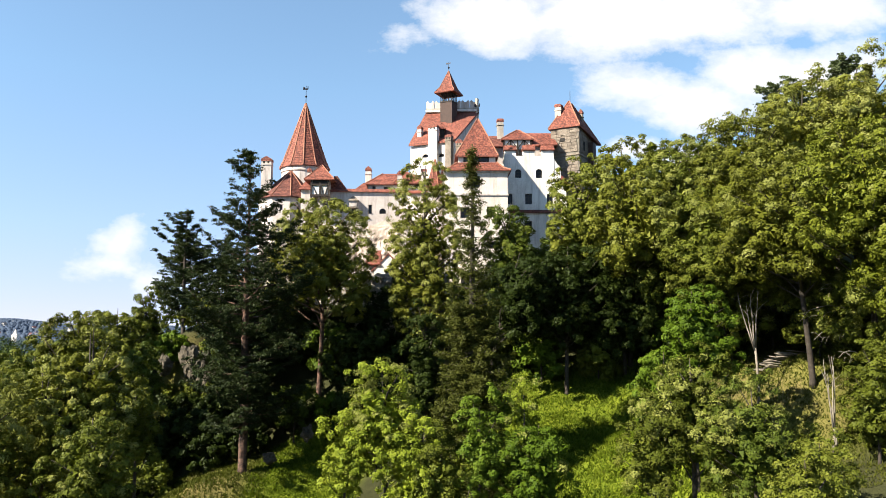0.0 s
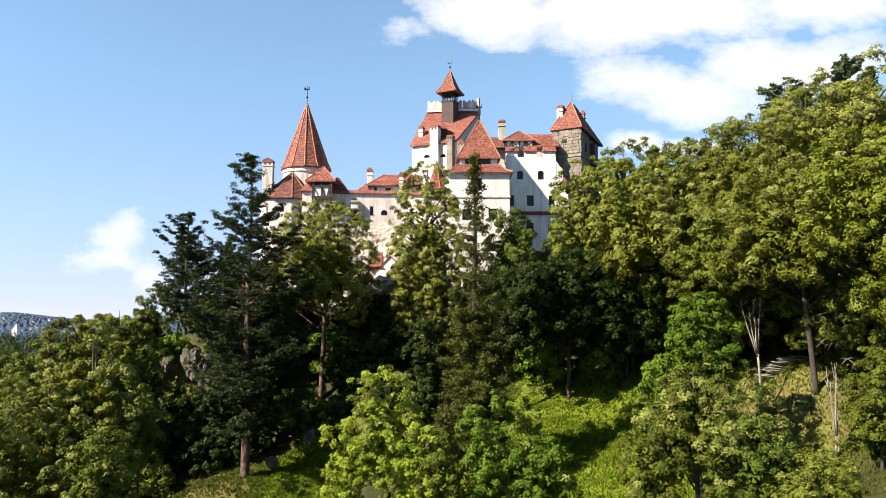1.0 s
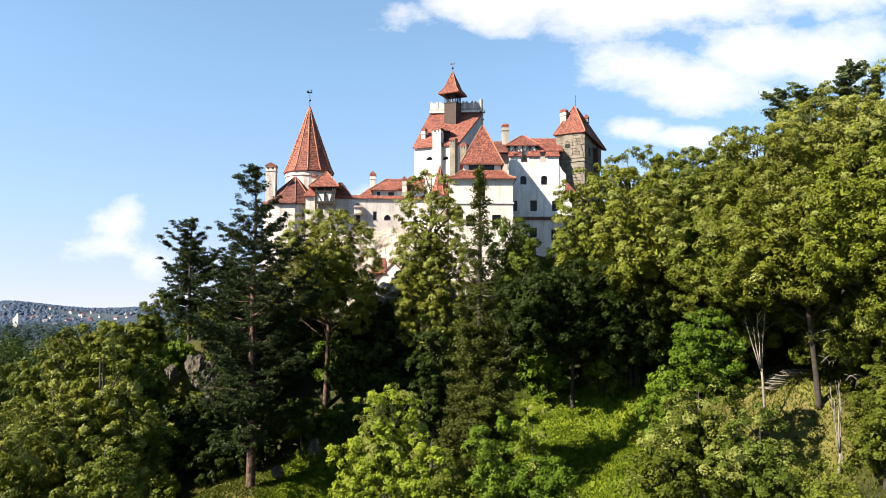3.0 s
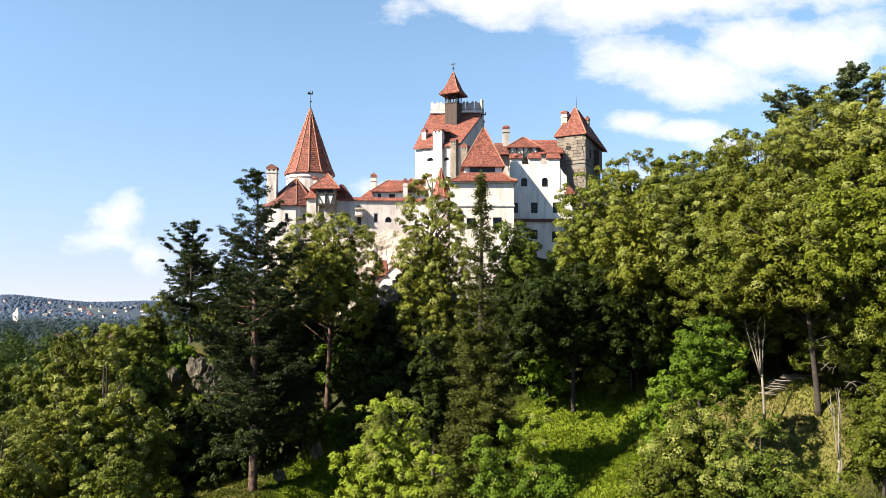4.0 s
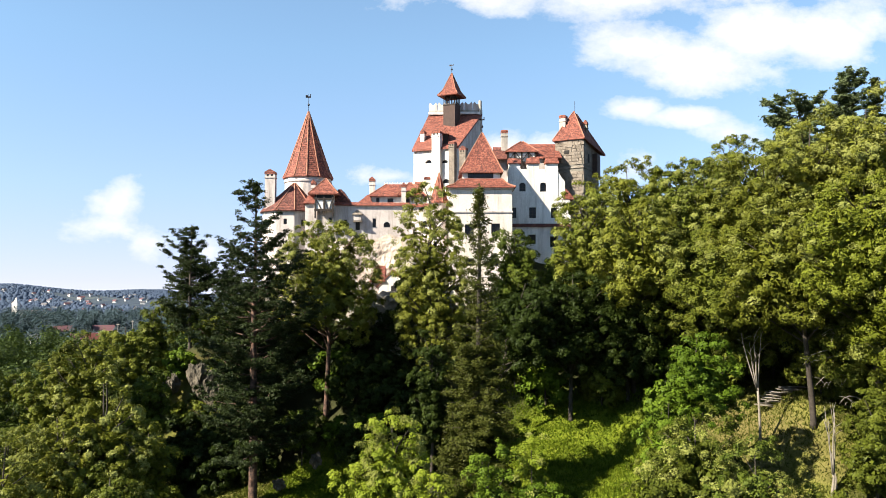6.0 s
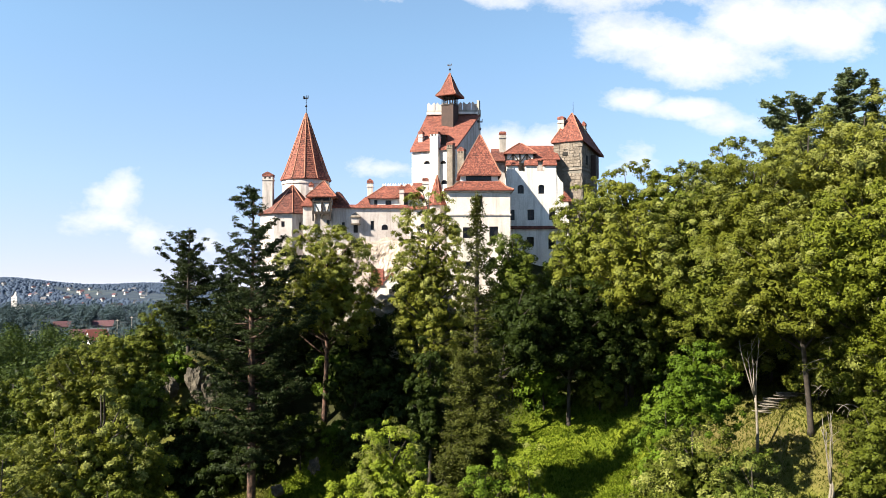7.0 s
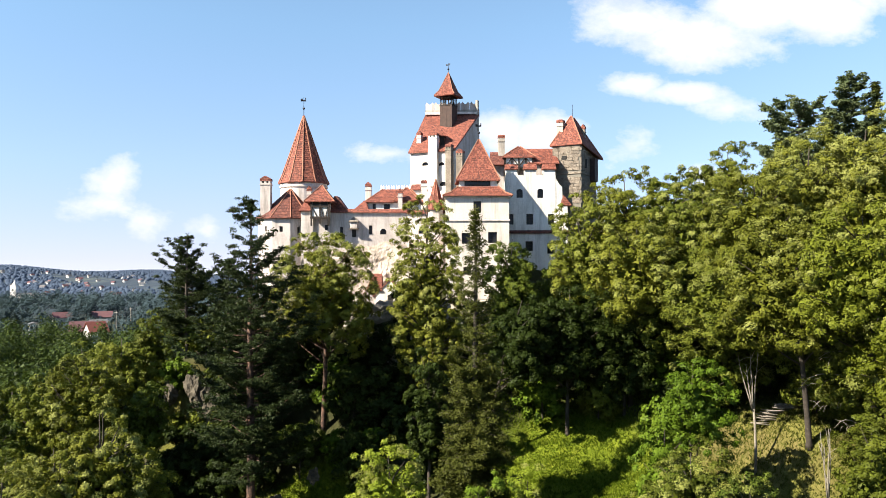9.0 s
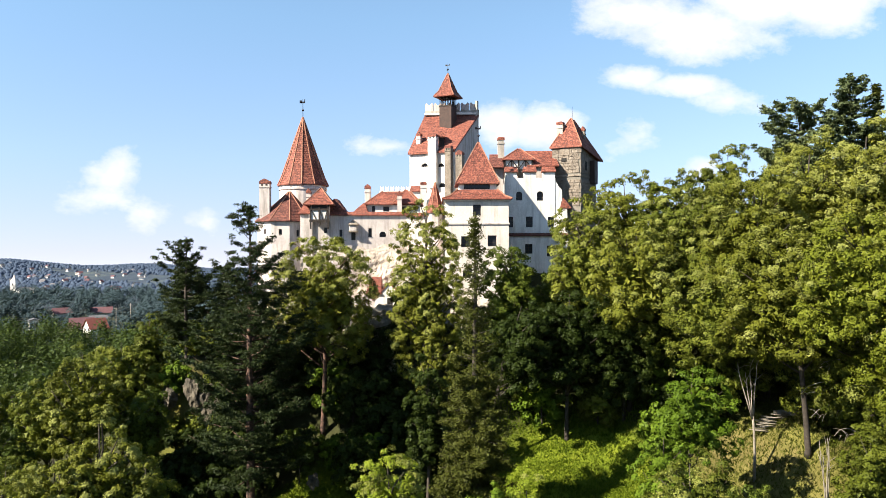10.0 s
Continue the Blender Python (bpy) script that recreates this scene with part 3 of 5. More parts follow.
# timber gallery and roofs above the wing
roof(wing, [rect(10.25, 99.9, 2.25, 1.75, 44.65), rect(10.35, 99.9, 1.2, 0.9, 45.5), rect(10.45, 99.9, 0.12, 0.05, 46.3)], ribs=0.07)
for x in (8.4, 9.3, 10.25, 11.2, 12.1):
    part("post", box(x - 0.09, x + 0.09, 98.3, 98.5, 42.0, 44.6), M_TIMBER, wing)
for x, s in ((8.4, 1), (10.25, -1), (10.25, 1), (12.1, -1)):
    bm = bmesh.new()
    tube(bm, [(x, 98.34, 43.35), (x + s * 0.85, 98.34, 44.5)], [0.08, 0.08], 4)
    part("brace", bm, M_TIMBER, wing)
for x0, x1 in ((8.5, 9.2), (9.4, 10.15), (10.36, 11.1), (11.3, 12.0)):
    part("panel", box(x0, x1, 98.42, 98.5, 43.32, 44.6), M_WHITE, wing, "white plaster panel in the timber frame")
part("gallery_wall", box(8.3, 12.3, 99.6, 99.8, 41.5, 44.6), M_WHITE, wing)
part("rail", box(8.3, 12.2, 98.32, 98.48, 43.1, 43.3), M_TIMBER, wing)
roof(wing, [[(11.4, 98.2, 43.75), (15.7, 98.2, 43.75), (15.7, 103.6, 43.75), (11.4, 103.6, 43.75)], [(11.2, 100.9, 46.15), (15.2, 100.9, 46.15), (15.2, 101.0, 46.15), (11.2, 101.0, 46.15)]])
roof(wing, [rect(14.3, 98.9, 1.3, 1.5, 43.7), rect(15.3, 100.3, 0.1, 0.1, 45.6)])
part("wall", box(12.3, 15.2, 98.5, 98.7, 41.5, 43.75), M_OLD, wing)
chimney(wing, 8.0, 100.0, 43.5, 47.9, 0.88, 0.88, M_GREY)
roof(wing, [rect(7.3, 99.5, 0.9, 1.6, 43.6), rect(7.3, 100.4, 0.85, 0.1, 45.6)], M_TILE_DARK)
part("wall", box(6.6, 8.2, 98.7, 101, 36, 43.6), M_OLD, wing)

# rough stone tower, turned
st = thing("stone_tower", "square tower of rough grey-brown stone blocks with a steep red roof", "tower", "castle towers", at=pose(15.0, 99.3, 0, 0, 0, -30))
SW, SL = 4.0, 6.6
part("core", box(0.0, SW, 0.0, SL, 20, 46.3), M_JOINT, st)
part("string_course", box(-0.12, SW + 0.12, -0.12, SL + 0.12, 42.25, 42.5, 0.03), M_STONE, st)
roof(st, [[(-0.3, -0.3, 46.3), (SW + 0.3, -0.3, 46.3), (SW + 0.9, SL + 0.4, 44.9), (-0.3, SL + 0.4, 46.0)], [(1.9, 2.1, 50.55), (2.0, 2.1, 50.55), (2.05, 3.0, 50.4), (1.9, 3.0, 50.4)]], ribs=0.07)
chimney(st, 0.75, 1.2, 46.5, 50.0, 0.88, 0.8, M_GREY)
chimney(st, 3.3, 3.2, 46.4, 49.2, 0.5, 0.5, M_STONE, "gable")
rod = bmesh.new()
tube(rod, [(2.0, 2.4, 50.2), (2.0, 2.4, 52.2)], [0.04, 0.025], 6)
part("lightning_rod", rod, M_IRON, st)
part("window", box(1.35, 2.05, -0.16, 0.1, 44.35, 44.8), M_DARK, st)
part("panel", box(1.15, 2.5, -0.13, 0.05, 45.2, 46.1), M_STONE, st, "plain stone panel")
part("privy", box(SW + 0.02, SW + 0.8, 3.6, 5.0, 41.5, 44.7, 0.05), M_BOARD, st, "brown boarded box hanging on the wall")
part("window", box(SW - 0.05, SW + 0.15, 1.6, 2.2, 43.2, 44.4), M_DARK, st)

# keep: uneven four-sided plan, lean-to roof, battlements and a belfry
KA, KB, KC, KD = (-5.17, 114.2), (1.67, 111.0), (6.0, 120.2), (-2.9, 121.0)
keep = thing("keep", "tall white keep with a steep red lean-to roof and battlements", "tower", "castle towers")
wall_run(keep, KA, KB, 25, 47.4, M_WHITE, [(2.6, 45.65, 1.15, 0.55, "arch"), (5.4, 45.5, 1.1, 0.55, "arch"), (2.4, 42.6, 1.1, 0.8, "arch"), (5.6, 42.4, 1.2, 0.7, "arch")])
bm = bmesh.new()
inn = Vector((0.4226, 0.906)) * 0.62
a, b = Vector(KA) + inn, Vector(KB) + inn
rings(bm, [[(*a, 25), (*b, 25), (*KC, 25), (*KD, 25)], [(*a, 47.7), (*b, 47.7), (*KC, 54.6), (*KD, 54.6)]])
part("side_wall", bm, M_OLD, keep, "side in greyer plaster than the front")
kr = bmesh.new()
n = 22
lps = []
for i in range(n):
    for f, lift in ((i / n, 0.30), ((i + 1) / n, 0.26)):
        l = Vector((KA[0] - 0.3, KA[1] - 0.3, 47.35)).lerp(Vector((KD[0] + 0.0, KD[1] - 0.35, 54.5)), f)
        r = Vector((KB[0] + 0.12, KB[1] - 0.35, 47.35)).lerp(Vector((KC[0] + 0.05, KC[1] - 0.35, 54.5)), f)
        lps.append([(l.x, l.y, l.z), (r.x, r.y, r.z), (r.x, r.y, r.z + lift), (l.x, l.y, l.z + lift)])
rings(kr, lps)
part("roof", kr, M_TILE, keep, "steep red clay tile roof")
wall_run(keep, KD, (KC[0] + 0.1, KC[1] - 0.0), 54.4, 55.6, M_GREY, thick=0.55)
merlons(keep, KD, KC, 55.603, M_OLD, 6, 1.35, 0.5, 0.94)
wall_run(keep, (KC[0] - 0.25, KC[1] - 0.7), (KC[0] + 0.02, KC[1] - 0.1), 52, 57.0, M_GREY, thick=0.35)
part("coping", box(-2.95, -0.3, 120.1, 120.5, 54.75, 55.1), M_WHITE, keep)
part("coping", box(2.2, 5.7, 119.55, 119.95, 54.75, 55.1), M_WHITE, keep)
bt = thing("belfry", "dark boarded belfry with open arches and a pointed tile roof", "belfry", at=pose(0.95, 118.3, 0, 0, 0, -25))
part("box", box(-1.05, 1.05, -1.05, 1.05, 51.6, 55.65), M_BOARD, bt, "dark brown boarded box")
for i in range(9):
    part("board", box(-1.05 + i * 0.235, -1.05 + i * 0.235 + 0.222, -1.072, -1.052, 51.6, 55.6), M_BOARD, bt)
for sx in (-0.98, -0.49, 0.0, 0.49, 0.98):
    for sy in (-0.98, -0.49, 0.0, 0.49, 0.98):
        if max(abs(sx), abs(sy)) > 0.9:
            part("post", box(sx - 0.05, sx + 0.05, sy - 0.05, sy + 0.05, 55.65, 57.3), M_TIMBER, bt)
part("rail", box(-1.1, 1.1, -1.1, 1.1, 55.65, 55.85), M_TIMBER, bt)
for k in range(4):
    bm = bmesh.new()
    for s in (-0.735, -0.245, 0.245, 0.735):
        pts = [(s + 0.235 * math.cos(a * math.pi / 8), -0.99, 56.9 + 0.22 * math.sin(a * math.pi / 8)) for a in range(9)]
        for p0, p1 in zip(pts, pts[1:]):
            bm.faces.new([bm.verts.new(q) for q in (p0, p1, (p1[0], -0.99, 57.2), (p0[0], -0.99, 57.2))])
    ob = part("arch", bm, M_TIMBER, bt)
    ob.matrix_basis = pose(0, 0, 0, 0, 0, 90 * k)
part("ceiling_beam", box(-1.2, 1.2, -1.2, 1.2, 57.16, 57.28), M_TIMBER, bt)
roof(bt, [rect(0, 0, 1.8, 1.8, 57.3), rect(0, 0, 1.15, 1.15, 58.2), rect(0, 0, 0.04, 0.04, 61.2)], ribs=0.06, course=0.25)
finial(bt, 0, 0, 61.2, 1.6)
chimney(keep, -1.45, 112.15, 42.0, 50.3, 1.4, 0.9, M_WHITE, "gable", -25)
chimney(keep, -3.7, 115.3, 47.8, 50.9, 0.75, 0.7, M_OLD, "gable", -25)
dorm = part("dormer", box(-0.55, 0.25, 112.6, 114.4, 48.2, 50.0), M_TIMBER, keep, "small dark timber dormer")
part("roof", tiled_slope([rect(-0.15, 113.5, 0.6, 1.1, 50.0), rect(-0.15, 113.6, 0.05, 0.9, 51.0)], 0.3), M_TILE, dorm)
chimney(keep, 0.95, 110.4, 40, 48.3, 0.95, 0.9, M_STONE, "flat", -25)
chimney(keep, 2.6, 109.6, 40, 47.2, 1.05, 0.9, M_STONE, "gable", -25)

# round tower
rt = thing("round_tower", "round plastered tower with a tall ribbed cone of red tiles", "tower", "castle towers")
bm = bmesh.new()
rings(bm, [ngon(-20.13, 104.5, r, z, 32) for r, z in ((3.4, 20), (3.3, 40.9), (3.42, 41.0), (3.42, 41.25), (3.36, 41.3), (3.36, 41.75))])
part("wall", bm, M_OLD, rt, "round weathered grey-cream wall", smooth=False)
roof(rt, [ngon(-20.13, 104.5, r, z, 12, 0.13) for r, z in ((3.62, 41.7), (3.1, 42.8), (2.05, 45.8), (0.07, 51.5))], ribs=0.085)
finial(rt, -20.13, 104.5, 51.5, 2.7)

# bastion with its polygonal roof
ba = thing("bastion", "many-sided white plastered bastion with a low red hipped roof", "building")
bc = ngon(-21.6, 99.9, 3.95, 0, 10, radians(-108))
four_walls(ba, [(x, y) for x, y, z in bc], 18, 36.45, M_OLD, {0: [(1.2, 34.85, 0.45, 0.75, "slit")], 1: [(1.2, 34.7, 0.42, 0.9, "slit")], 9: [(1.2, 34.9, 0.45, 0.7, "slit")]}, 0.5)
roof(ba, [ngon(-21.6, 99.9, 4.3, 36.35, 10, radians(-108)), ngon(-21.1, 99.7, 0.12, 40.4, 10, radians(-108))], M_TILE_DARK, ribs=0.07)
chimney(ba, -24.0, 97.9, 35.9, 41.8, 1.35, 1.1, M_OLD, "gable")
roof(ba, [rect(-18.3, 97.7, 0.95, 1.7, 37.3), rect(-18.1, 98.6, 0.8, 0.1, 38.7)])
part("wall", box(-19.0, -17.4, 96.3, 99.2, 22, 37.3), M_OLD, ba)
chimney(ba, -18.4, 99.3, 37.3, 40.6, 0.6, 0.6, M_OLD, "gable")

# curtain wall
cw = thing("curtain_wall", "weathered cream curtain wall with small windows and a tile coping", "wall")
wall_run(cw, (-17.4, 96.6), (-5.0, 97.5), 20, 37.15, M_OLD,
         [(1.7, 35.06, 0.42, 0.75, "slit"), (3.72, 34.68, 0.4, 0.95, "slit"), (7.6, 34.74, 0.45, 1.2, "slit"), (9.28, 34.5, 0.85, 0.75, "arch")], 0.9)
wall_run(cw, (-5.0, 97.5), (0.2, 96.6), 20, 37.0, M_OLD, [(2.0, 34.6, 0.8, 0.8, "arch")], 0.9)
cop = [[(-17.4, 96.35, 37.15), (-5.0, 97.25, 37.15), (-5.0, 98.6, 37.15), (-17.4, 97.7, 37.15)], [(-17.4, 96.9, 37.55), (-5.0, 97.8, 37.55), (-5.0, 98.0, 37.55), (-17.4, 97.1, 37.55)]]
part("coping", tiled_slope(cop, 0.3), M_TILE, cw, "red tile coping")
cop = [[(-5.0, 97.2, 37.0), (0.2, 96.3, 37.0), (0.2, 97.7, 37.0), (-5.0, 98.5, 37.0)], [(-5.0, 97.8, 37.4), (0.2, 96.9, 37.4), (0.2, 97.1, 37.4), (-5.0, 98.0, 37.4)]]
part("coping", tiled_slope(cop, 0.3), M_TILE, cw, "red tile coping")
niche = part("niche", box(-12.5, -11.5, 96.35, 97.1, 34.95, 35.85, 0.06), M_OLD, cw, "projecting stone niche over a dark slit")
part("ledge", box(-12.62, -11.38, 96.25, 97.1, 34.8, 34.95), M_STONE, niche)
part("hood", tiled_slope([rect(-12.0, 96.7, 0.65, 0.5, 35.85), rect(-12.0, 96.9, 0.12, 0.2, 36.45)], 0.3), M_STONE, niche)
part("recess", box(-12.3, -11.75, 96.90, 97.06, 33.75, 34.78), M_DARK, niche)

# timber-framed oriel
by = thing("oriel", "small timber-framed oriel with white panels and a tile hood", "oriel")
part("box", box(-17.45, -15.15, 95.35, 97.2, 36.3, 38.45), M_WHITE, by)
for x in (-17.45, -16.3, -15.15):
    part("post", box(x - 0.1, x + 0.1, 95.22, 95.44, 35.2 if x != -16.3 else 35.5, 38.45), M_TIMBER, by)
part("sill", box(-17.6, -15.0, 95.2, 95.46, 36.15, 36.45), M_TIMBER, by)
part("rail", box(-17.6, -15.0, 95.21, 95.45, 37.66, 37.86), M_TIMBER, by)
for x0, x1 in ((-17.35, -16.7), (-16.2, -15.85), (-15.25, -15.6)):
    bm = bmesh.new()
    tube(bm, [(x0, 95.3, 37.7), (x1, 95.3, 36.4)], [0.065, 0.065], 4)
    part("brace", bm, M_TIMBER, by)
part("opening", box(-17.3, -15.3, 95.3, 95.34, 37.86, 38.4), M_DARK, by)
roof(by, [rect(-16.4, 96.65, 2.0, 1.6, 38.45), rect(-16.35, 96.7, 1.1, 1.0, 39.4), rect(-16.3, 96.8, 0.06, 0.06, 40.65)], ribs=0.06)
roof(by, [rect(-14.3, 98.8, 1.2, 1.7, 37.6), rect(-14.5, 98.8, 0.2, 1.5, 39.3)], M_TILE_DARK)
part("wall", box(-17.3, -13.3, 97.6, 100.6, 30, 37.9), M_OLD, by)
roof(by, [rect(-15.6, 99.3, 2.2, 1.9, 37.8), rect(-15.9, 99.3, 0.5, 0.2, 39.4)], M_TILE_DARK)

# house behind the curtain wall
hs = thing("courtyard_house", "low white house with a hipped red roof behind the curtain wall", "house")
four_walls(hs, [(-10.5, 100.6), (-3.3, 100.6), (-3.3, 105), (-10.5, 105)], 30, 38.75, M_WHITE, {0: [(0.7, 38.1, 0.75, 0.85), (2.6, 38.1, 0.85, 0.7), (4.9, 38.1, 0.8, 0.7)]})
roof(hs, [rect(-6.9, 102.8, 4.05, 2.6, 38.75), rect(-6.6, 102.8, 2.0, 0.08, 40.7)], ribs=0.06)
roof(hs, [rect(-5.2, 101.4, 1.8, 1.4, 38.9), rect(-5.2, 102.4, 0.1, 0.1, 40.9)], ribs=0.06)
roof(hs, [rect(-11.3, 99.6, 1.1, 1.3, 37.4), rect(-10.9, 100.2, 0.1, 0.1, 38.9)])
chimney(hs, -10.65, 102.8, 37, 41.5, 0.8, 0.8, M_CREAM, "gable")
chimney(hs, -6.0, 99.9, 36, 40.3, 0.62, 0.6, M_OLD, "gable")
cr = thing("battlement_wall", "white wall with small swallow-tailed battlements", "wall")
wall_run(cr, (-9.8, 112.2), (-5.0, 112.2), 30, 41.55, M_WHITE, thick=0.5)
merlons(cr, (-9.8, 112.2), (-5.0, 112.2), 41.553, M_WHITE, 6, 0.75, 0.4)
roof(cr, [rect(-3.7, 110.6, 1.3, 1.2, 41.3), rect(-3.7, 111.6, 1.1, 0.1, 42.3)])
part("wall", box(-4.9, -2.5, 109.6, 112, 30, 41.3), M_WHITE, cr)
chimney(cr, -2.9, 108.8, 39, 42.6, 0.9, 0.8, M_CREAM)
tu = thing("stair_turret", "slim turret with a pointed red tile spire", "turret")
bm = bmesh.new()
rings(bm, [ngon(-1.08, 96.4, 1.05, z, 8, 0.39) for z in (20, 37.4)])
part("wall", bm, M_OLD, tu)
roof(tu, [ngon(-1.08, 96.4, r, z, 8, 0.39) for r, z in ((1.3, 37.4), (1.0, 38.3), (0.04, 41.4))], ribs=0.05)

# small white house among the rocks
wh = thing("white_cottage", "small white gabled house among the rocks below the walls", "house")
bm = bmesh.new()
prof = [(-8.7, 19), (-5.1, 19), (-5.1, 26.3), (-6.9, 28.1), (-8.7, 26.3)]
rings(bm, [[(x, 92.0, z) for x, z in prof], [(x, 96.3, z) for x, z in prof]])
part("wall", bm, M_WHITE, wh)
for s in (-1, 1):
    bm = bmesh.new()
    pr = [(-6.9, 28.12), (-6.9 + s * 2.15, 25.98), (-6.9 + s * 2.15, 26.15), (-6.9, 28.32)]
    rings(bm, [[(x, y, z) for x, z in pr] for y in (91.9 if s > 0 else 91.9, 96.3)])
    part("roof", bm, M_TILE, wh)
part("window", box(-7.2, -6.5, 91.97, 92.3, 25.2, 26.3), M_DARK, wh)
part("lean_to_roof", tiled_slope([rect(-8.9, 93.4, 1.0, 1.6, 26.9), rect(-8.7, 94.6, 0.6, 0.2, 28.9)], 0.3), M_TILE, wh, "red lean-to roof")
part("lean_to_wall", box(-9.8, -8.7, 92.2, 95, 19, 26.9), M_OLD, wh)


# terrace wall at the foot of the rocks
tw = thing("terrace_wall", "low grey stone terrace wall with a rail", "wall")
part("wall", box(0.8, 4.6, 88.2, 88.8, 14.0, 16.6, 0.05), M_OLD, tw)
part("coping", box(0.7, 4.7, 88.1, 88.9, 16.6, 16.8, 0.03), M_STONE, tw)
for k in range(6):
    part("post", box(0.9 + k * 0.72, 1.0 + k * 0.72, 88.4, 88.5, 16.8, 17.9), M_CREAM, tw)
part("rail", box(0.8, 4.6, 88.4, 88.5, 17.8, 17.92), M_CREAM, tw)
part("rail", box(0.8, 4.6, 88.4, 88.5, 17.3, 17.4), M_CREAM, tw)

# rough foot of the curtain wall: uneven rubble bulging out below the plaster
def rubble_foot(parent, p0, p1, z0, z1, seed, name="rubble_foot"):
    nx, nz = 90, 60
    off = Vector((seed * 2.3, seed * 4.1, 0.7))
    bm = bmesh.new()
    grid = []
    for j in range(nz + 1):
        row = []
        for i in range(nx + 1):
            f = i / nx
            x, y = p0[0] + (p1[0] - p0[0]) * f, p0[1] + (p1[1] - p0[1]) * f
            crest = z1 + 0.9 * noise.noise(Vector((x * 0.45, 3.0, seed))) + 0.35 * noise.noise(Vector((x * 1.6, 9.0, seed)))
            h = j / nz
            z = z0 + (crest - z0) * h
            q = Vector((x, z, seed))
            lump = 0.28 * noise.noise(q * 0.6 + off) + 0.2 * abs(noise.noise(q * 1.5 + off)) + 0.13 * abs(noise.noise(q * 3.4 + off))
            out = (0.16 + 0.9 * (1 - h) ** 1.5 + lump) * min(1.0, (1 - h) * 7.0) - 0.05 * h
            row.append(bm.verts.new((x, y - out, z)))
        grid.append(row)
    for a, b in zip(grid, grid[1:]):
        for i in range(nx):
            bm.faces.new((a[i], a[i + 1], b[i + 1], b[i]))
    back = [[bm.verts.new((v.co.x, v.co.y + 0.6, v.co.z)) for v in row] for row in (grid[0], grid[-1])]
    for i in range(nx):
        bm.faces.new((grid[-1][i], grid[-1][i + 1], back[1][i + 1], back[1][i]))
    return part(name, bm, M_RUBBLE, parent, "rough beige rubble foot of the wall")


rubble_foot(cw, (-19.0, 96.5), (-5.0, 97.45), 20, 33.0, 1)
rubble_foot(cw, (-5.0, 97.45), (0.15, 96.55), 20, 33.2, 2)

# ---- rocks ----
def crag(x, y, z, sx, sy, sz, seed, label="pale jagged limestone crag under the castle"):
    bm = bmesh.new()
    bmesh.ops.create_icosphere(bm, subdivisions=4, radius=1.0)
    off = Vector((seed * 3.7, seed * 1.9, seed * 5.3))
    for v in bm.verts:
        c = v.co.copy()
        n1 = noise.noise(c * 1.4 + off) * 0.42 + noise.noise(c * 3.2 + off) * 0.26 + abs(noise.noise(c * 6.5 + off)) * 0.26
        v.co = Vector((c.x * sx, c.y * sy, c.z * sz)) * (0.9 + n1)
    me = part("rock", bm, M_ROCK_SHADE if x < -27 or y < 80 else M_ROCK, None)
    me.matrix_basis = pose(x, y, z, 0, 0, seed * 41)
    return tagged(me, label, "rock", "castle rocks")


for i, (x, y, z, sx, sy, sz) in enumerate([
        (-15, 97.4, 23, 4.0, 1.5, 4.0), (-10.5, 98.2, 23.0, 4.6, 1.3, 4.0), (-7.0, 98.2, 23.0, 3.6, 1.3, 4.0), (-13, 94, 21, 3.4, 2.4, 3.6), (-3.5, 95.3, 25, 3.4, 2.8, 6.5), (-8, 91, 19, 3.5, 2.2, 3.6),
        (-3, 90.5, 19, 3.6, 2.6, 4.6), (1.5, 90.3, 20.5, 3.2, 2.2, 5.5), (6, 90.2, 20, 3.4, 2.4, 5.4), (10.5, 94.5, 21, 3.4, 2.6, 5.5), (15, 95.5, 22, 3.8, 2.6, 5.0),
        (-20, 95, 22, 4.2, 2.8, 5.6), (-25.5, 95, 20, 4.0, 3.0, 5.0), (3.5, 87, 16, 3.0, 2.0, 3.6), (-6.5, 89.0, 18.0, 3.4, 1.8, 4.4), (-29.0, 89.6, 13.2, 1.9, 1.6, 3.5), (-30.4, 88.9, 14.9, 1.3, 1.0, 2.0), (-28.0, 89.0, 12.4, 1.4, 1.2, 2.8), (-33.2, 88.0, 14.4, 1.0, 0.8, 1.2), (-17.2, 74, 6.3, 0.7, 0.6, 0.6), (-13.6, 74.5, 8.6, 0.6, 0.5, 0.8), (19.5, 92, 22.5, 3.0, 2.0, 4.0), (-7.4, 90.6, gz(-7.4, 90.6) + 0.2, 3.2, 1.5, 1.5), (-3.8, 90.0, gz(-3.8, 90.0) + 0.2, 2.6, 1.5, 1.6)]):
    crag(x, y, z, sx, sy, sz, i + 1, "pale jagged limestone crag under the castle" if i < 15 or i > 20 else "limestone rock on the grassy slope, coloured darker for shade")

# ---- stone blocks of the stone tower ----
rnd = random.Random(5)
shapes = {}
for L in range(5, 11):
    for k in range(2):
        bm = box(0, L / 10 - 0.03, -0.07 - 0.03 * k, 0.05, 0, 0.42, 0.025)
        me = bpy.data.meshes.new("stone_block")
        bm.to_mesh(me)
        bm.free()
        me.materials.append(M_STONE)
        shapes[L, k] = me
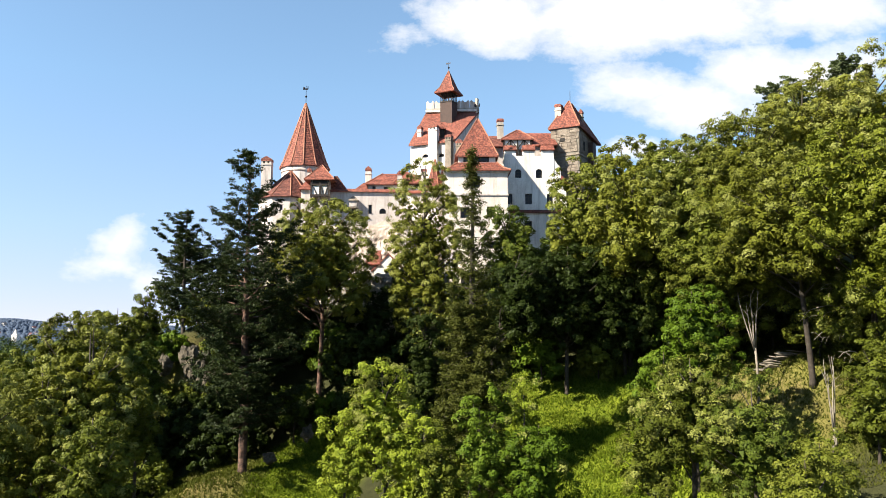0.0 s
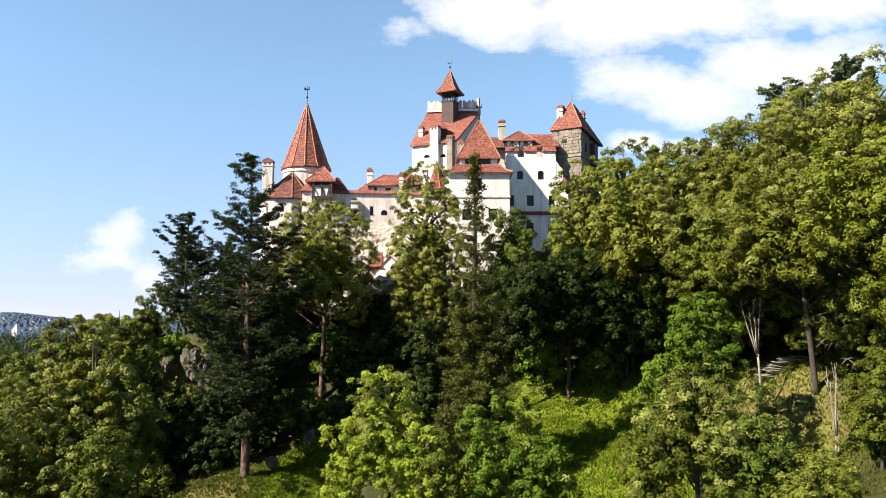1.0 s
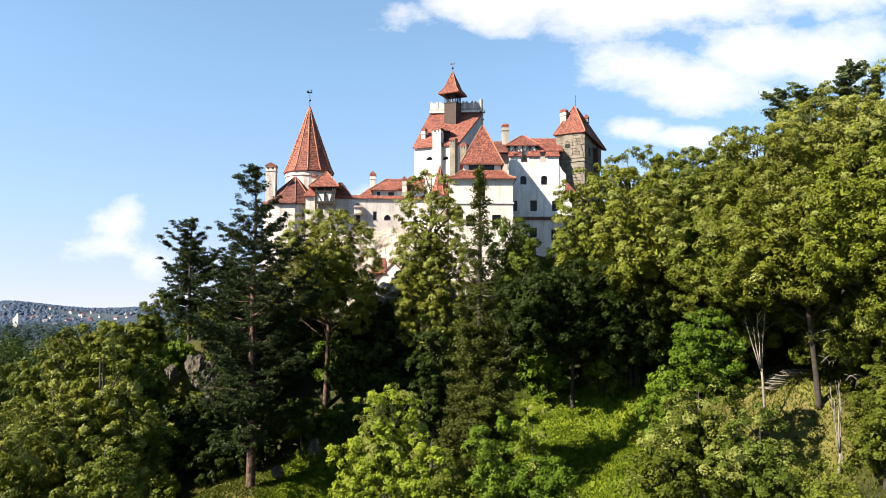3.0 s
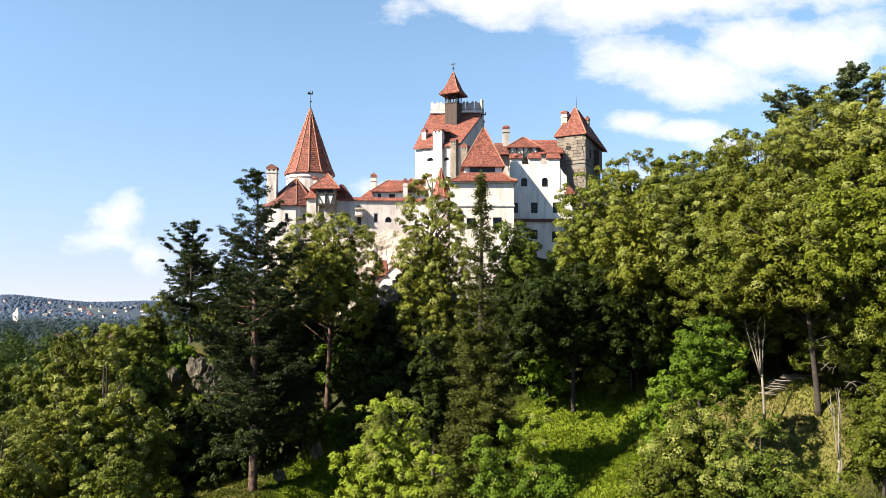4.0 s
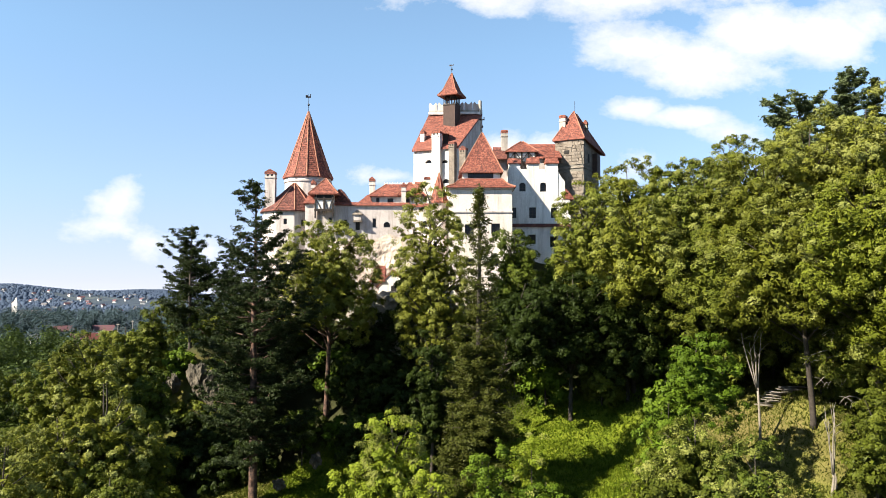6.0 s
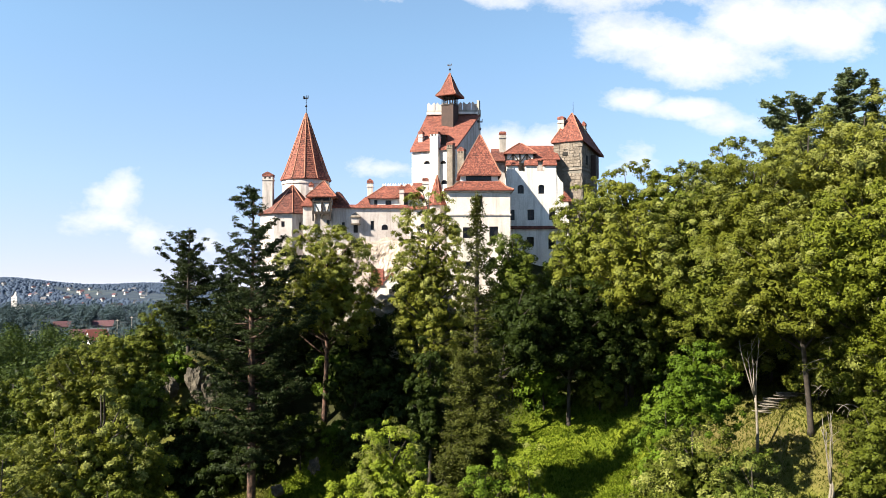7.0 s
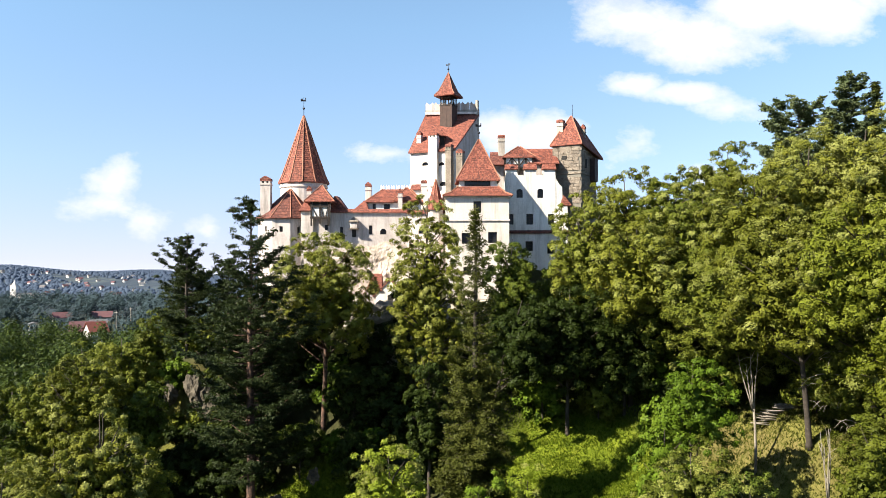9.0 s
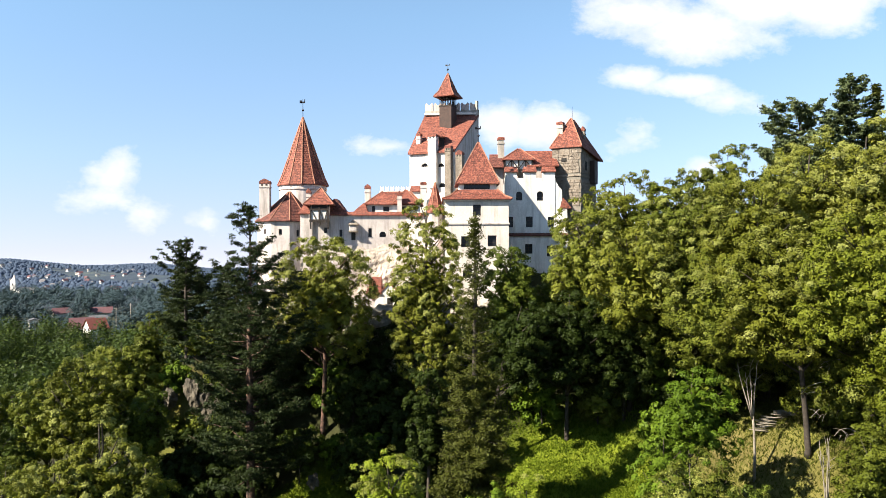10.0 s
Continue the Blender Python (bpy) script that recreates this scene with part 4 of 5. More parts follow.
for face, run in ((pose(0, 0, 0), SW), (pose(SW, 0, 0, 0, 0, 90), SL)):
    for row in range(18):
        zc = 38.3 + row * 0.445
        if zc + 0.42 > 42.24 and zc < 42.52 or zc + 0.42 > 46.3:
            continue
        s = 0.0
        while s < run - 0.3:
            L = min(rnd.randint(6, 10), max(5, int((run - s) * 10)))
            ob = new("stone_block", shapes[L, rnd.randint(0, 1)])
            ob.parent = st
            ob.matrix_basis = face @ pose(s, 0, zc)
            s += L / 10


# ---- trees ----
def leaf_quads(rng, pos, up, size, slim=0.62, loose=0.55):
    """Three-cornered leaves at pos (n, 3); up: which way each one faces, roughly; size (n)."""
    n = len(pos)
    nrm = up + rng.normal(0, loose, (n, 3))
    nrm /= np.linalg.norm(nrm, axis=1, keepdims=True) + 1e-9
    a = np.cross(nrm, rng.normal(0, 1, (n, 3)))
    a /= np.linalg.norm(a, axis=1, keepdims=True) + 1e-9
    b = np.cross(nrm, a)
    s = size[:, None]
    droop = nrm * s * 0.18
    v = np.stack([pos - a * s * 0.55 - b * s * slim * 0.62, pos - a * s * 0.45 + b * s * slim * 0.68 + droop, pos + a * s * 0.8 - droop], 1)
    return v.reshape(-1, 3)


def leaf_mesh(name, verts, mat, corners=3):
    return quick_mesh(name, verts, np.arange(len(verts)).reshape(-1, corners), mat)


def unit(rng, n):
    v = rng.normal(0, 1, (n, 3))
    return v / np.linalg.norm(v, axis=1, keepdims=True)


def broad_tree(x, y, top, r, crown_base, mat, label, seed, leaf=0.2, dense=1.0, bark=None, foot=(0, 0), name="tree", cat="tree", fill=1.0, tips=0.0, sink=0.3, clump=1.25, limbs=3, group="", cleft=0.36):
    """A broadleaved tree: tapered trunk, limbs reaching into the crown, and a crown of leafy clumps set unevenly over a
    rounded
    hull. foot: where the trunk stands, off the crown's middle; tips: the share of shoots with pale seed clusters and
    painted sunlit tips."""
    rng = np.random.default_rng(seed)
    r = r - 0.3 * clump
    z0 = gz(x + foot[0], y + foot[1]) - sink
    th = thing(name, label, cat, group, at=pose(x + foot[0], y + foot[1], z0))
    mid_x, mid_y = -foot[0], -foot[1]
    H, cb = top - z0, max(crown_base - z0, 0.3)
    ch = (H - cb) / 2
    cz = cb + ch * 0.86
    area = 4 * math.pi * (((r * r) ** 1.6 + 2 * (r * ch) ** 1.6) / 3) ** (1 / 1.6)
    lobes = max(9, int(area / (math.pi * clump ** 2) * 1.15))
    # clumps: over the hull, sunk in or standing out by chance, a third of them further in
    g = (np.arange(lobes) + rng.uniform(0, 1, lobes)) / lobes
    cosz = 1 - 1.86 * g
    ang = np.arange(lobes) * 2.39996 + rng.normal(0, 0.35, lobes)
    sinz = np.clip(1 - cosz ** 2, 0, 1) ** 0.38
    swell = 1 + 0.08 * np.sin(2 * ang + seed) + 0.06 * np.sin(3 * ang + 2.1 * seed + 4 * cosz)
    # boughs: the clumps stand out round each bough's end and sink into the clefts between them
    way = np.stack([np.cos(ang) * sinz, np.sin(ang) * sinz, cosz], 1)
    way /= np.linalg.norm(way, axis=1, keepdims=True)
    boughs = max(5, lobes // 6)
    ends = way[rng.choice(lobes, boughs, replace=False)]
    gap = np.arccos(np.clip((way @ ends.T).max(1), -1, 1)) / math.sqrt(4 * math.pi / boughs)
    out = (1.0 - cleft * np.clip((gap - 0.22) / 0.5, 0, 1) ** 1.3) * rng.uniform(0.88, 1.02, lobes) * swell
    up = np.where(cosz > 0, H - cz - 0.55 * clump, cz - cb)
    c = np.stack([mid_x + np.cos(ang) * sinz * out * (r - 0.5 * clump), mid_y + np.sin(ang) * sinz * out * (r - 0.5 * clump), cz + cosz * up * np.minimum(out, 1.02)], 1)
    lr = clump * rng.uniform(0.62, 1.25, lobes)
    total = dense * 0.9 * area / (0.36 * leaf * leaf)
    k = 84
    vs, pale = [], []
    share = lr ** 2 / np.sum(lr ** 2)
    for ci, ri, sh in zip(c, lr, share):
        tw = max(3, int(total * sh / k))
        away = (ci - np.array([mid_x, mid_y, cz])) / np.array([r, r, ch])
        away = away / (np.linalg.norm(away) + 1e-6)
        u = unit(rng, tw) + away * 0.75 + np.array([0, 0, 0.35])
        u /= np.linalg.norm(u, axis=1, keepdims=True)
        # leafy shoots running outwards, each ending in a domed pad of leaves, with dark gaps between the pads
        reach = ri * rng.uniform(0.5, 1.2, tw)
        wide = 0.46 * clump * rng.uniform(0.65, 1.3, (tw, 1, 1))
        face = u * 0.75 + np.array([0, 0, 0.5]) + rng.normal(0, 0.2, (tw, 3))
        face /= np.linalg.norm(face, axis=1, keepdims=True)
        dome = unit(rng, tw * k).reshape(tw, k, 3)
        dome = dome + face[:, None, :] * 0.85
        dome /= np.linalg.norm(dome, axis=2, keepdims=True) + 1e-6
        pos = ci + (u * reach[:, None])[:, None, :] + dome * wide * np.array([1.0, 1.0, 0.8]) * (1 - np.abs(rng.normal(0, 0.22, (tw, k, 1))))
        pos = pos + rng.normal(0, 0.3 * leaf, (tw, k, 3))
        # upper clumps get more pale tips, painting the sunlight on the crown's top
        crown = rng.random(tw) < tips * (1.4 if away[2] > 0 else 0.5)
        for sel, bag, grow in ((~crown, vs, 1.0), (crown, pale, 0.9)):
            n = int(sel.sum()) * k
            if n:
                bag.append(leaf_quads(rng, pos[sel].reshape(-1, 3), (dome[sel] + face[sel][:, None, :] * 0.3).reshape(-1, 3), grow * leaf * rng.uniform(0.65, 1.25, n), 0.62, 0.2))
    # foliage inside that closes the crown
    big = min(0.42, 0.1 * r + 0.08)
    m = int(fill * 0.5 * area / (0.36 * big * big))
    u = unit(rng, m)
    u[:, :2] *= (1 - u[:, 2:] ** 2 + 1e-6) ** -0.12
    pos = np.array([mid_x, mid_y, cz]) + u * np.array([r, r, 1.0]) * rng.uniform(0.2, 0.62, (m, 1)) * np.stack([np.ones(m), np.ones(m), np.where(u[:, 2] > 0, H - cz, cz - cb)], 1)
    vs.append(leaf_quads(rng, pos, u * 0.5 + np.array([0, 0, 0.3]), big * rng.uniform(0.7, 1.25, m), 0.75, 0.7))
    part("crown", leaf_mesh("crown", np.concatenate(vs), mat), None, th)
    if pale:
        part("blossom", leaf_mesh("blossom", np.concatenate(pale), M_TIPS), None, th, "pale yellow-green seed clusters and sunlit shoot tips")
    bm = bmesh.new()
    r0 = max(0.08, 0.0125 * H)
    bend = rng.normal(0, 0.015 * H, 2)

    def stem(f):
        return Vector((bend[0] * math.sin(f * 3) + mid_x * f ** 1.5, bend[1] * math.sin(f * 2.5) + mid_y * f ** 1.5, f * (H - 0.9 * clump)))

    tube(bm, [stem(f) for f in (0, 0.03, 0.15, 0.35, 0.55, 0.75, 1)], [r0 * 1.5, r0 * 1.1, r0, r0 * 0.85, r0 * 0.65, r0 * 0.4, r0 * 0.12], 8)
    part("trunk", bm, bark or M_BARK, th, smooth=True)
    for ci in c[1::limbs]:
        bm = bmesh.new()
        s = stem(min(0.85, max(0.2, (ci[2] - 0.4 * r) / H)))
        e = Vector(ci)
        mid = s.lerp(e, 0.5) + Vector(rng.normal(0, 0.12, 3)) * r * 0.4
        tube(bm, [s, mid, e, e + (e - mid) * 0.4], [r0 * 0.4, r0 * 0.26, r0 * 0.13, 0.015], 5)
        part("limb", bm, bark or M_BARK, th, smooth=True)
    return th


def conifer(x, y, top, r, first, mat, label, seed, style="spruce", bark=None, z0=None, whorl=0.55, name="conifer", needle=0.34):
    """A conifer: straight trunk, whorls of branches with needle sprays. style: spruce, pine or cedar."""
    rng = np.random.default_rng(seed)
    z0 = gz(x, y) - 0.3 if z0 is None else z0
    th = thing(name, label, "tree", at=pose(x, y, z0))
    H, fb = top - z0, first - z0
    pine = style != "spruce"
    r0 = 0.011 * H + 0.06
    bm = bmesh.new()
    tube(bm, [(0.06 * math.sin(f * 9), 0.05 * math.cos(f * 7), f * H) for f in (0, 0.02, 0.2, 0.4, 0.6, 0.8, 1)], [r0 * 1.35, r0 * 1.05, r0, r0 * 0.85, r0 * 0.6, r0 * 0.35, 0.03], 9)
    part("trunk", bm, bark or M_BARK, th, smooth=True)
    bb, vs = bmesh.new(), []
    z = fb
    while z < H - 0.25:
        f = (z - fb) / (H - fb)
        if style == "spruce":
            reach, nb, slope = r * (1 - f) ** 0.95 + 0.25, 8 if f < 0.5 else 5, -0.35 + 0.75 * f
        elif style == "pine":
            reach, nb, slope = r * (min(1.0, 0.7 + 0.9 * f) if f < 0.45 else (1 - f) ** 0.8 * 1.5) + 0.3, 4 if f > 0.72 else 6 if f > 0.5 else 8, -0.04 + 0.5 * f
        else:
            reach, nb, slope = r * (1 - 0.6 * f ** 2.2), 5, 0.12 + 0.1 * f
        for k in range(nb):
            if rng.random() < (0.16 if pine else 0.06):
                continue
            a = rng.uniform(0, 2 * math.pi)
            L = reach * (rng.uniform(0.3, 1.25) if pine else rng.uniform(0.5, 1.15))
            s = slope + rng.normal(0, 0.12)
            out = np.array([math.cos(a), math.sin(a), 0.0])
            zb = z + rng.uniform(-0.25, 0.25)
            w = np.linspace(0, 1, 5)[:, None]
            lift = (0.28 if pine else 0.12) * L
            pts = out * L * w + np.array([0, 0, 1.0]) * (zb + s * L * w + lift * w ** 3)
            tube(bb, [tuple(q) for q in pts], [0.012 * L + 0.025, 0.010 * L + 0.02, 0.03, 0.02, 0.01], 4)
            n = max(5, int(L * 4.6)) if pine else max(5, int(L * 6.0)) if f < 0.5 else max(3, int(L * 3.2))
            fr = rng.uniform(0.14 if pine else 0.12, 1.03, n) ** (0.7 if pine else 0.85)
            base = out * L * fr[:, None] + np.array([0, 0, 1.0]) * (zb + s * L * fr + lift * fr ** 3)[:, None]
            side = np.cross(out, [0, 0, 1.0])
            spread = (0.24 if pine else 0.22) * L * (1.1 - fr * 0.7)
            base = base + side * (rng.normal(0, 0.75, n) * spread)[:, None] + np.array([0, 0, 1.0]) * (rng.normal(0.05, 0.10, n) if pine else rng.normal(-0.12, 0.14, n))[:, None]
            m = 30 if pine else 18
            pos = np.repeat(base, m, 0) + rng.normal(0, 1, (n * m, 3)) * np.array([0.2, 0.2, 0.07 if pine else 0.12])
            vs.append(leaf_quads(rng, pos, np.tile([0, 0, 0.9], (n * m, 1)) + out * 0.25, needle * rng.uniform(0.6, 1.3, n * m), 0.42))
        z += whorl * rng.uniform(0.75, 1.3) * (1.25 if pine else 0.85 if f < 0.5 else 1.15)
    tip = np.array([0, 0, H]) - np.array([0, 0, 1.0]) * rng.uniform(0, 1.2, 30)[:, None] + rng.normal(0, 0.12, (30, 3))
    vs.append(leaf_quads(rng, tip, np.tile([0.3, 0, 0.5], (30, 1)), np.full(30, needle), 0.4))
    part("branchwork", bb, bark or M_BARK, th, smooth=True)["kind"] = "stuff"
    part("needles", leaf_mesh("needles", np.concatenate(vs), mat), None, th)
    return th


# slope below the castle
conifer(-19.5, 72.4, 37.0, 6.3, 9.6, M_NEEDLE, "tall dark pine with a bare reddish trunk on the slope", 11, "pine", M_PINEBARK, needle=0.21, whorl=0.6)
conifer(-33.0, 93.0, 34.1, 4.7, 20.5, M_NEEDLE, "dark spreading pine on top of the rocky knoll", 12, "pine", M_BARK, needle=0.24, whorl=0.6)
conifer(-28.0, 94.0, 30.8, 3.4, 18.0, M_NEEDLE, "smaller dark pine beside the rocky knoll", 15, "pine", M_BARK, needle=0.24, whorl=0.6)
conifer(2.6, 64.5, 35.7, 3.9, 6.5, M_SPRUCE, "tall slender olive-green spruce below the castle", 13, "spruce", M_BARK, whorl=0.5, needle=0.21)
broad_tree(-14.0, 83.0, 33.9, 6.1, 20.1, M_LEAF_HILL, "round sunlit green broadleaved tree before the castle wall", 21, bark=M_PINEBARK, leaf=0.19, dense=1.6, tips=0.4, fill=1.6, cleft=0.12)
broad_tree(-1.9, 80.0, 37.9, 4.5, 16.5, M_LEAF_PALE, "airy pale yellow-green tree before the castle tower", 22, leaf=0.17, dense=1.3, fill=0.6, tips=0.35, clump=1.0, limbs=5, cleft=0.2)
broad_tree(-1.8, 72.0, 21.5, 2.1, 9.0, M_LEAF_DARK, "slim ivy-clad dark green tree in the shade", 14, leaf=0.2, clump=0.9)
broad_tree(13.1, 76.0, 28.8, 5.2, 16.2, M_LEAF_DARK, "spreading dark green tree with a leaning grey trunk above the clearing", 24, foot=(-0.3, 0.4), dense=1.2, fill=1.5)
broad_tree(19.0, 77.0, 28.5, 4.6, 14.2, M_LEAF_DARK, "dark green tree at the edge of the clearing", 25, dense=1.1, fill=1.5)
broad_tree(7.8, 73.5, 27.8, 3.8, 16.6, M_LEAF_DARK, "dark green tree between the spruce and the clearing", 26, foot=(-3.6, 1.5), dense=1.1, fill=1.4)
broad_tree(7.7, 82.0, 34.2, 3.8, 20.0, M_LEAF_DEEP, "deep green broadleaved tree below the white wing", 23)
broad_tree(12.7, 85.0, 30.8, 3.4, 20.0, M_LEAF_DEEP, "deep green broadleaved tree under the castle rocks", 27)
broad_tree(17.9, 86.0, 31.3, 3.6, 20.0, M_LEAF_DEEP, "deep green broadleaved tree under the castle rocks", 29)
# two dark trees added to fill the black, shaded hollow under the walls
broad_tree(-8.0, 86.0, 23.4, 3.4, 12.0, M_LEAF_DARK, "dark green tree added to fill the shaded hollow below the cottage", 31)
broad_tree(-12.0, 86.0, 22.0, 3.2, 12.0, M_LEAF_DARK, "dark green tree added to fill the shaded hollow below the curtain wall", 32)
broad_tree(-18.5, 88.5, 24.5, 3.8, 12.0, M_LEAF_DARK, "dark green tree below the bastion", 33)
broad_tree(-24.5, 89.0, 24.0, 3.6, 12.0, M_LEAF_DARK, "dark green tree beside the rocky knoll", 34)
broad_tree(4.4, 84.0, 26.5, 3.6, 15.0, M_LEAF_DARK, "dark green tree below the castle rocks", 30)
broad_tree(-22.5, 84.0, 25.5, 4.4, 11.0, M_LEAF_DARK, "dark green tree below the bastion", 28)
# wooded hill: place, top, spread, lowest leaves, colour, foot of the trunk
KINDS = {"mid": (M_LEAF_MID, "mid-green", 0.14), "sun": (M_LEAF_HILL, "sunlit green", 0.26), "pale": (M_LEAF_PALE, "pale yellow-green", 0.4), "gold": (M_LEAF_GOLD, "golden-green", 0.1)}
HILL = [
    (15.5, 80, 37.4, 4.1, 24.0, "mid", 0, 0), (20.8, 84, 41.2, 5.6, 26.0, "sun", 0, 0), (24.5, 79, 40.5, 4.4, 27.0, "mid", 0, 0), (31.7, 90, 42.9, 3.4, 31.5, "mid", 0, 0),
    (18.9, 71, 35.1, 4.6, 24.0, "sun", 1, 7), (25.8, 72.5, 37.9, 4.6, 25.0, "mid", 2, 6), (36.1, 92, 45.3, 2.3, 37.0, "mid", 0, 0), (28.2, 66, 39.3, 4.9, 27.0, "sun", 3, 8),
    (33.9, 67, 42.5, 5.0, 29.0, "pale", 3, 7), (36.3, 62, 43.0, 4.6, 29.0, "pale", 3, 7), (28.3, 60.5, 34.6, 4.7, 22.2, "sun", 3.2, 2.3), (31.2, 54, 35.1, 4.4, 23.5, "gold", 5, 7),
    (24.5, 65, 31.3, 4.2, 22.4, "mid", 4, 9), (33.4, 52, 30.6, 3.5, 20.0, "gold", 4, 6), (23.2, 73.5, 30.8, 4.5, 20.5, "mid", 0, 4), (31.2, 67, 28.3, 3.6, 20.3, "mid", 2, 7), (32.8, 63.0, 23.6, 2.8, 17.2, "mid", 1, 3), (36.5, 64.0, 24.5, 3.2, 17.0, "mid", 1, 3), (28.6, 70.0, 24.5, 2.8, 18.0, "mid", 0, 3),
    (34.6, 62, 26.0, 3.6, 18.6, "mid", 2, 4), (43.3, 80, 42.2, 5.4, 28.0, "pale", 0, 0), (37.5, 84, 41.0, 5.0, 29.0, "mid", 0, 0), (41.0, 70, 42.6, 5.2, 28.0, "pale", 0, 0),
    # the tree at (47, 66) is out of view, added for its shadow
    (30.5, 79, 38.5, 4.6, 24.0, "mid", 0, 0), (47, 66, 43.5, 6.0, 24.0, "sun", 0, 0), (41, 56, 38.0, 5.4, 22.0, "gold", 0, 0),
]
for i, (x, y, top, r, cb, sort, fx, fy) in enumerate(HILL):
    mat, tint, tips = KINDS[sort]
    broad_tree(x, y, top, r + 0.35, cb, mat, f"{tint} broadleaved tree on the wooded hill", 40 + i, leaf=0.165 if y < 68 else 0.205, dense=1.1, foot=(fx, fy), tips=tips, clump=1.2, cleft=0.27)
conifer(47.3, 96, 51.4, 6.2, 39.0, M_CEDAR, "dark flat-branched pine on top of the hill", 60, "cedar", M_BARK, needle=0.34)
conifer(53.5, 95, 54.0, 4.2, 40.0, M_CEDAR, "olive-green flat-branched pine on top of the hill", 61, "cedar", M_BARK, needle=0.34)
conifer(57.5, 96, 54.2, 2.0, 42.0, M_SPRUCE, "thin spiky spruce on top of the hill", 62, "spruce", M_BARK)
# foot of the slope and flank of the hill: place, top, spread, lowest leaves, leaves, share of pale tips, label
NEAR = [
    (20.0, 58.5, 23.1, 3.4, 14.8, M_LEAF_BRIGHT, 0.0, "bright green maple beside the clearing"),
    (17.1, 57.0, 18.3, 2.5, 10.0, M_LEAF_BRIGHT, 0.0, "bright green young maple beside the clearing"),
    (16.8, 50.0, 18.2, 3.4, 9.0, M_LEAF_BLOSSOM, 0.3, "pale blossoming broadleaved tree at the foot of the slope"),
    (19.6, 47.0, 16.5, 3.0, 8.0, M_LEAF_DEEP, 0.3, "dark green tree with cream blossom at the slope's foot"),
    (13.9, 50.0, 14.8, 2.2, 7.0, M_LEAF_BLOSSOM, 0.2, "pale blossoming young tree at the foot of the slope"),
    (20.8, 43.0, 13.0, 3.0, 4.0, M_LEAF_MID, 0.1, "green broadleaved tree at the foot of the slope"),
    (32.8, 56.0, 18.2, 2.8, 8.6, M_LEAF_MID, 0.0, "green broadleaved tree on the dry bank"),
    (35.9, 58.0, 22.0, 2.9, 12.0, M_LEAF_MID, 0.0, "green broadleaved tree on the dry bank"),
    (25.0, 49.0, 13.0, 2.2, 6.0, M_LEAF_MID, 0.05, "green young tree at the foot of the slope"),
    (2.6, 52.0, 14.9, 2.1, 7.0, M_LEAF_BRIGHT, 0.05, "bright green young tree at the foot of the slope"),
    (6.6, 51.0, 13.6, 2.5, 6.0, M_LEAF_BRIGHT, 0.05, "bright green young tree at the foot of the slope"),
    (5.8, 53.5, 15.4, 1.3, 9.0, M_LEAF_LIME, 0.1, "slim pale green sapling at the foot of the slope"),
    (-0.1, 52.0, 12.7, 1.9, 6.0, M_LEAF_MID, 0.0, "green young tree at the foot of the slope"),
    (-4.6, 54.5, 17.0, 3.5, 8.0, M_LEAF_LIME, 0.3, "pale yellow-green blossoming tree at the foot of the slope"),
    (-7.2, 54.0, 13.4, 1.8, 6.0, M_LEAF_LIME, 0.05, "low bright green tree at the foot of the slope"),
    (-2.2, 52.5, 13.7, 2.1, 6.0, M_LEAF_LIME, 0.05, "low bright green tree at the foot of the slope"),
    (-27.4, 57.0, 19.7, 4.1, 7.0, M_LEAF_HILL, 0.3, "large blossoming broadleaved tree at the foot of the hill"),
    (-30.6, 56.0, 17.2, 3.4, 6.0, M_LEAF_HILL, 0.22, "blossoming broadleaved tree at the foot of the hill"),
    (-25.4, 61.0, 15.2, 2.4, 7.0, M_LEAF_MID, 0.05, "large green broadleaved tree at the foot of the hill"),
    (-31.2, 51.0, 16.4, 3.2, 5.0, M_LEAF_HILL, 0.24, "pale blossoming broadleaved tree at the foot of the hill"),
    (-23.6, 50.0, 14.2, 2.7, 5.0, M_LEAF_MID, 0.1, "green broadleaved tree at the foot of the hill"),
    (-37.7, 76.0, 20.8, 4.2, 11.0, M_LEAF_HILL, 0.14, "sunlit green broadleaved tree on the flank of the hill"),
    (-39.0, 88.0, 22.4, 3.9, 11.0, M_LEAF_MID, 0.05, "green broadleaved tree on the flank of the hill"),
    (-38.4, 95.0, 24.5, 3.6, 13.0, M_LEAF_MID, 0.03, "green broadleaved tree on the flank of the hill"),
    (-45.0, 82.0, 17.6, 4.0, 7.0, M_LEAF_MID, 0.05, "green broadleaved tree on the flank of the hill"),
    (-54.5, 92.0, 15.8, 4.2, 5.0, M_LEAF_DEEP, 0.0, "deep green broadleaved tree on the flank of the hill"),
    (-33.1, 79.0, 17.4, 3.0, 9.0, M_LEAF_DEEP, 0.0, "deep green tree below the rocky knoll"),
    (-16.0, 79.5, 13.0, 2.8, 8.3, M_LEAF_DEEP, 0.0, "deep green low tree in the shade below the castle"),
    (-53.8, 84.0, 17.4, 4.2, 6.0, M_LEAF_MID, 0.0, "green broadleaved tree on the flank of the hill"),
    (-45.8, 74.0, 15.0, 3.6, 5.0, M_LEAF_DEEP, 0.0, "deep green broadleaved tree on the flank of the hill"),
    (-40.0, 66.0, 14.0, 3.8, 3.0, M_LEAF_MID, 0.05, "green broadleaved tree on the flank of the hill"),
    (-47.0, 95.0, 20.0, 4.0, 8.0, M_LEAF_MID, 0.0, "green broadleaved tree on the flank of the hill"),
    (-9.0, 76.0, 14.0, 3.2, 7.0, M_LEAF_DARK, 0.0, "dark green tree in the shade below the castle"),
]
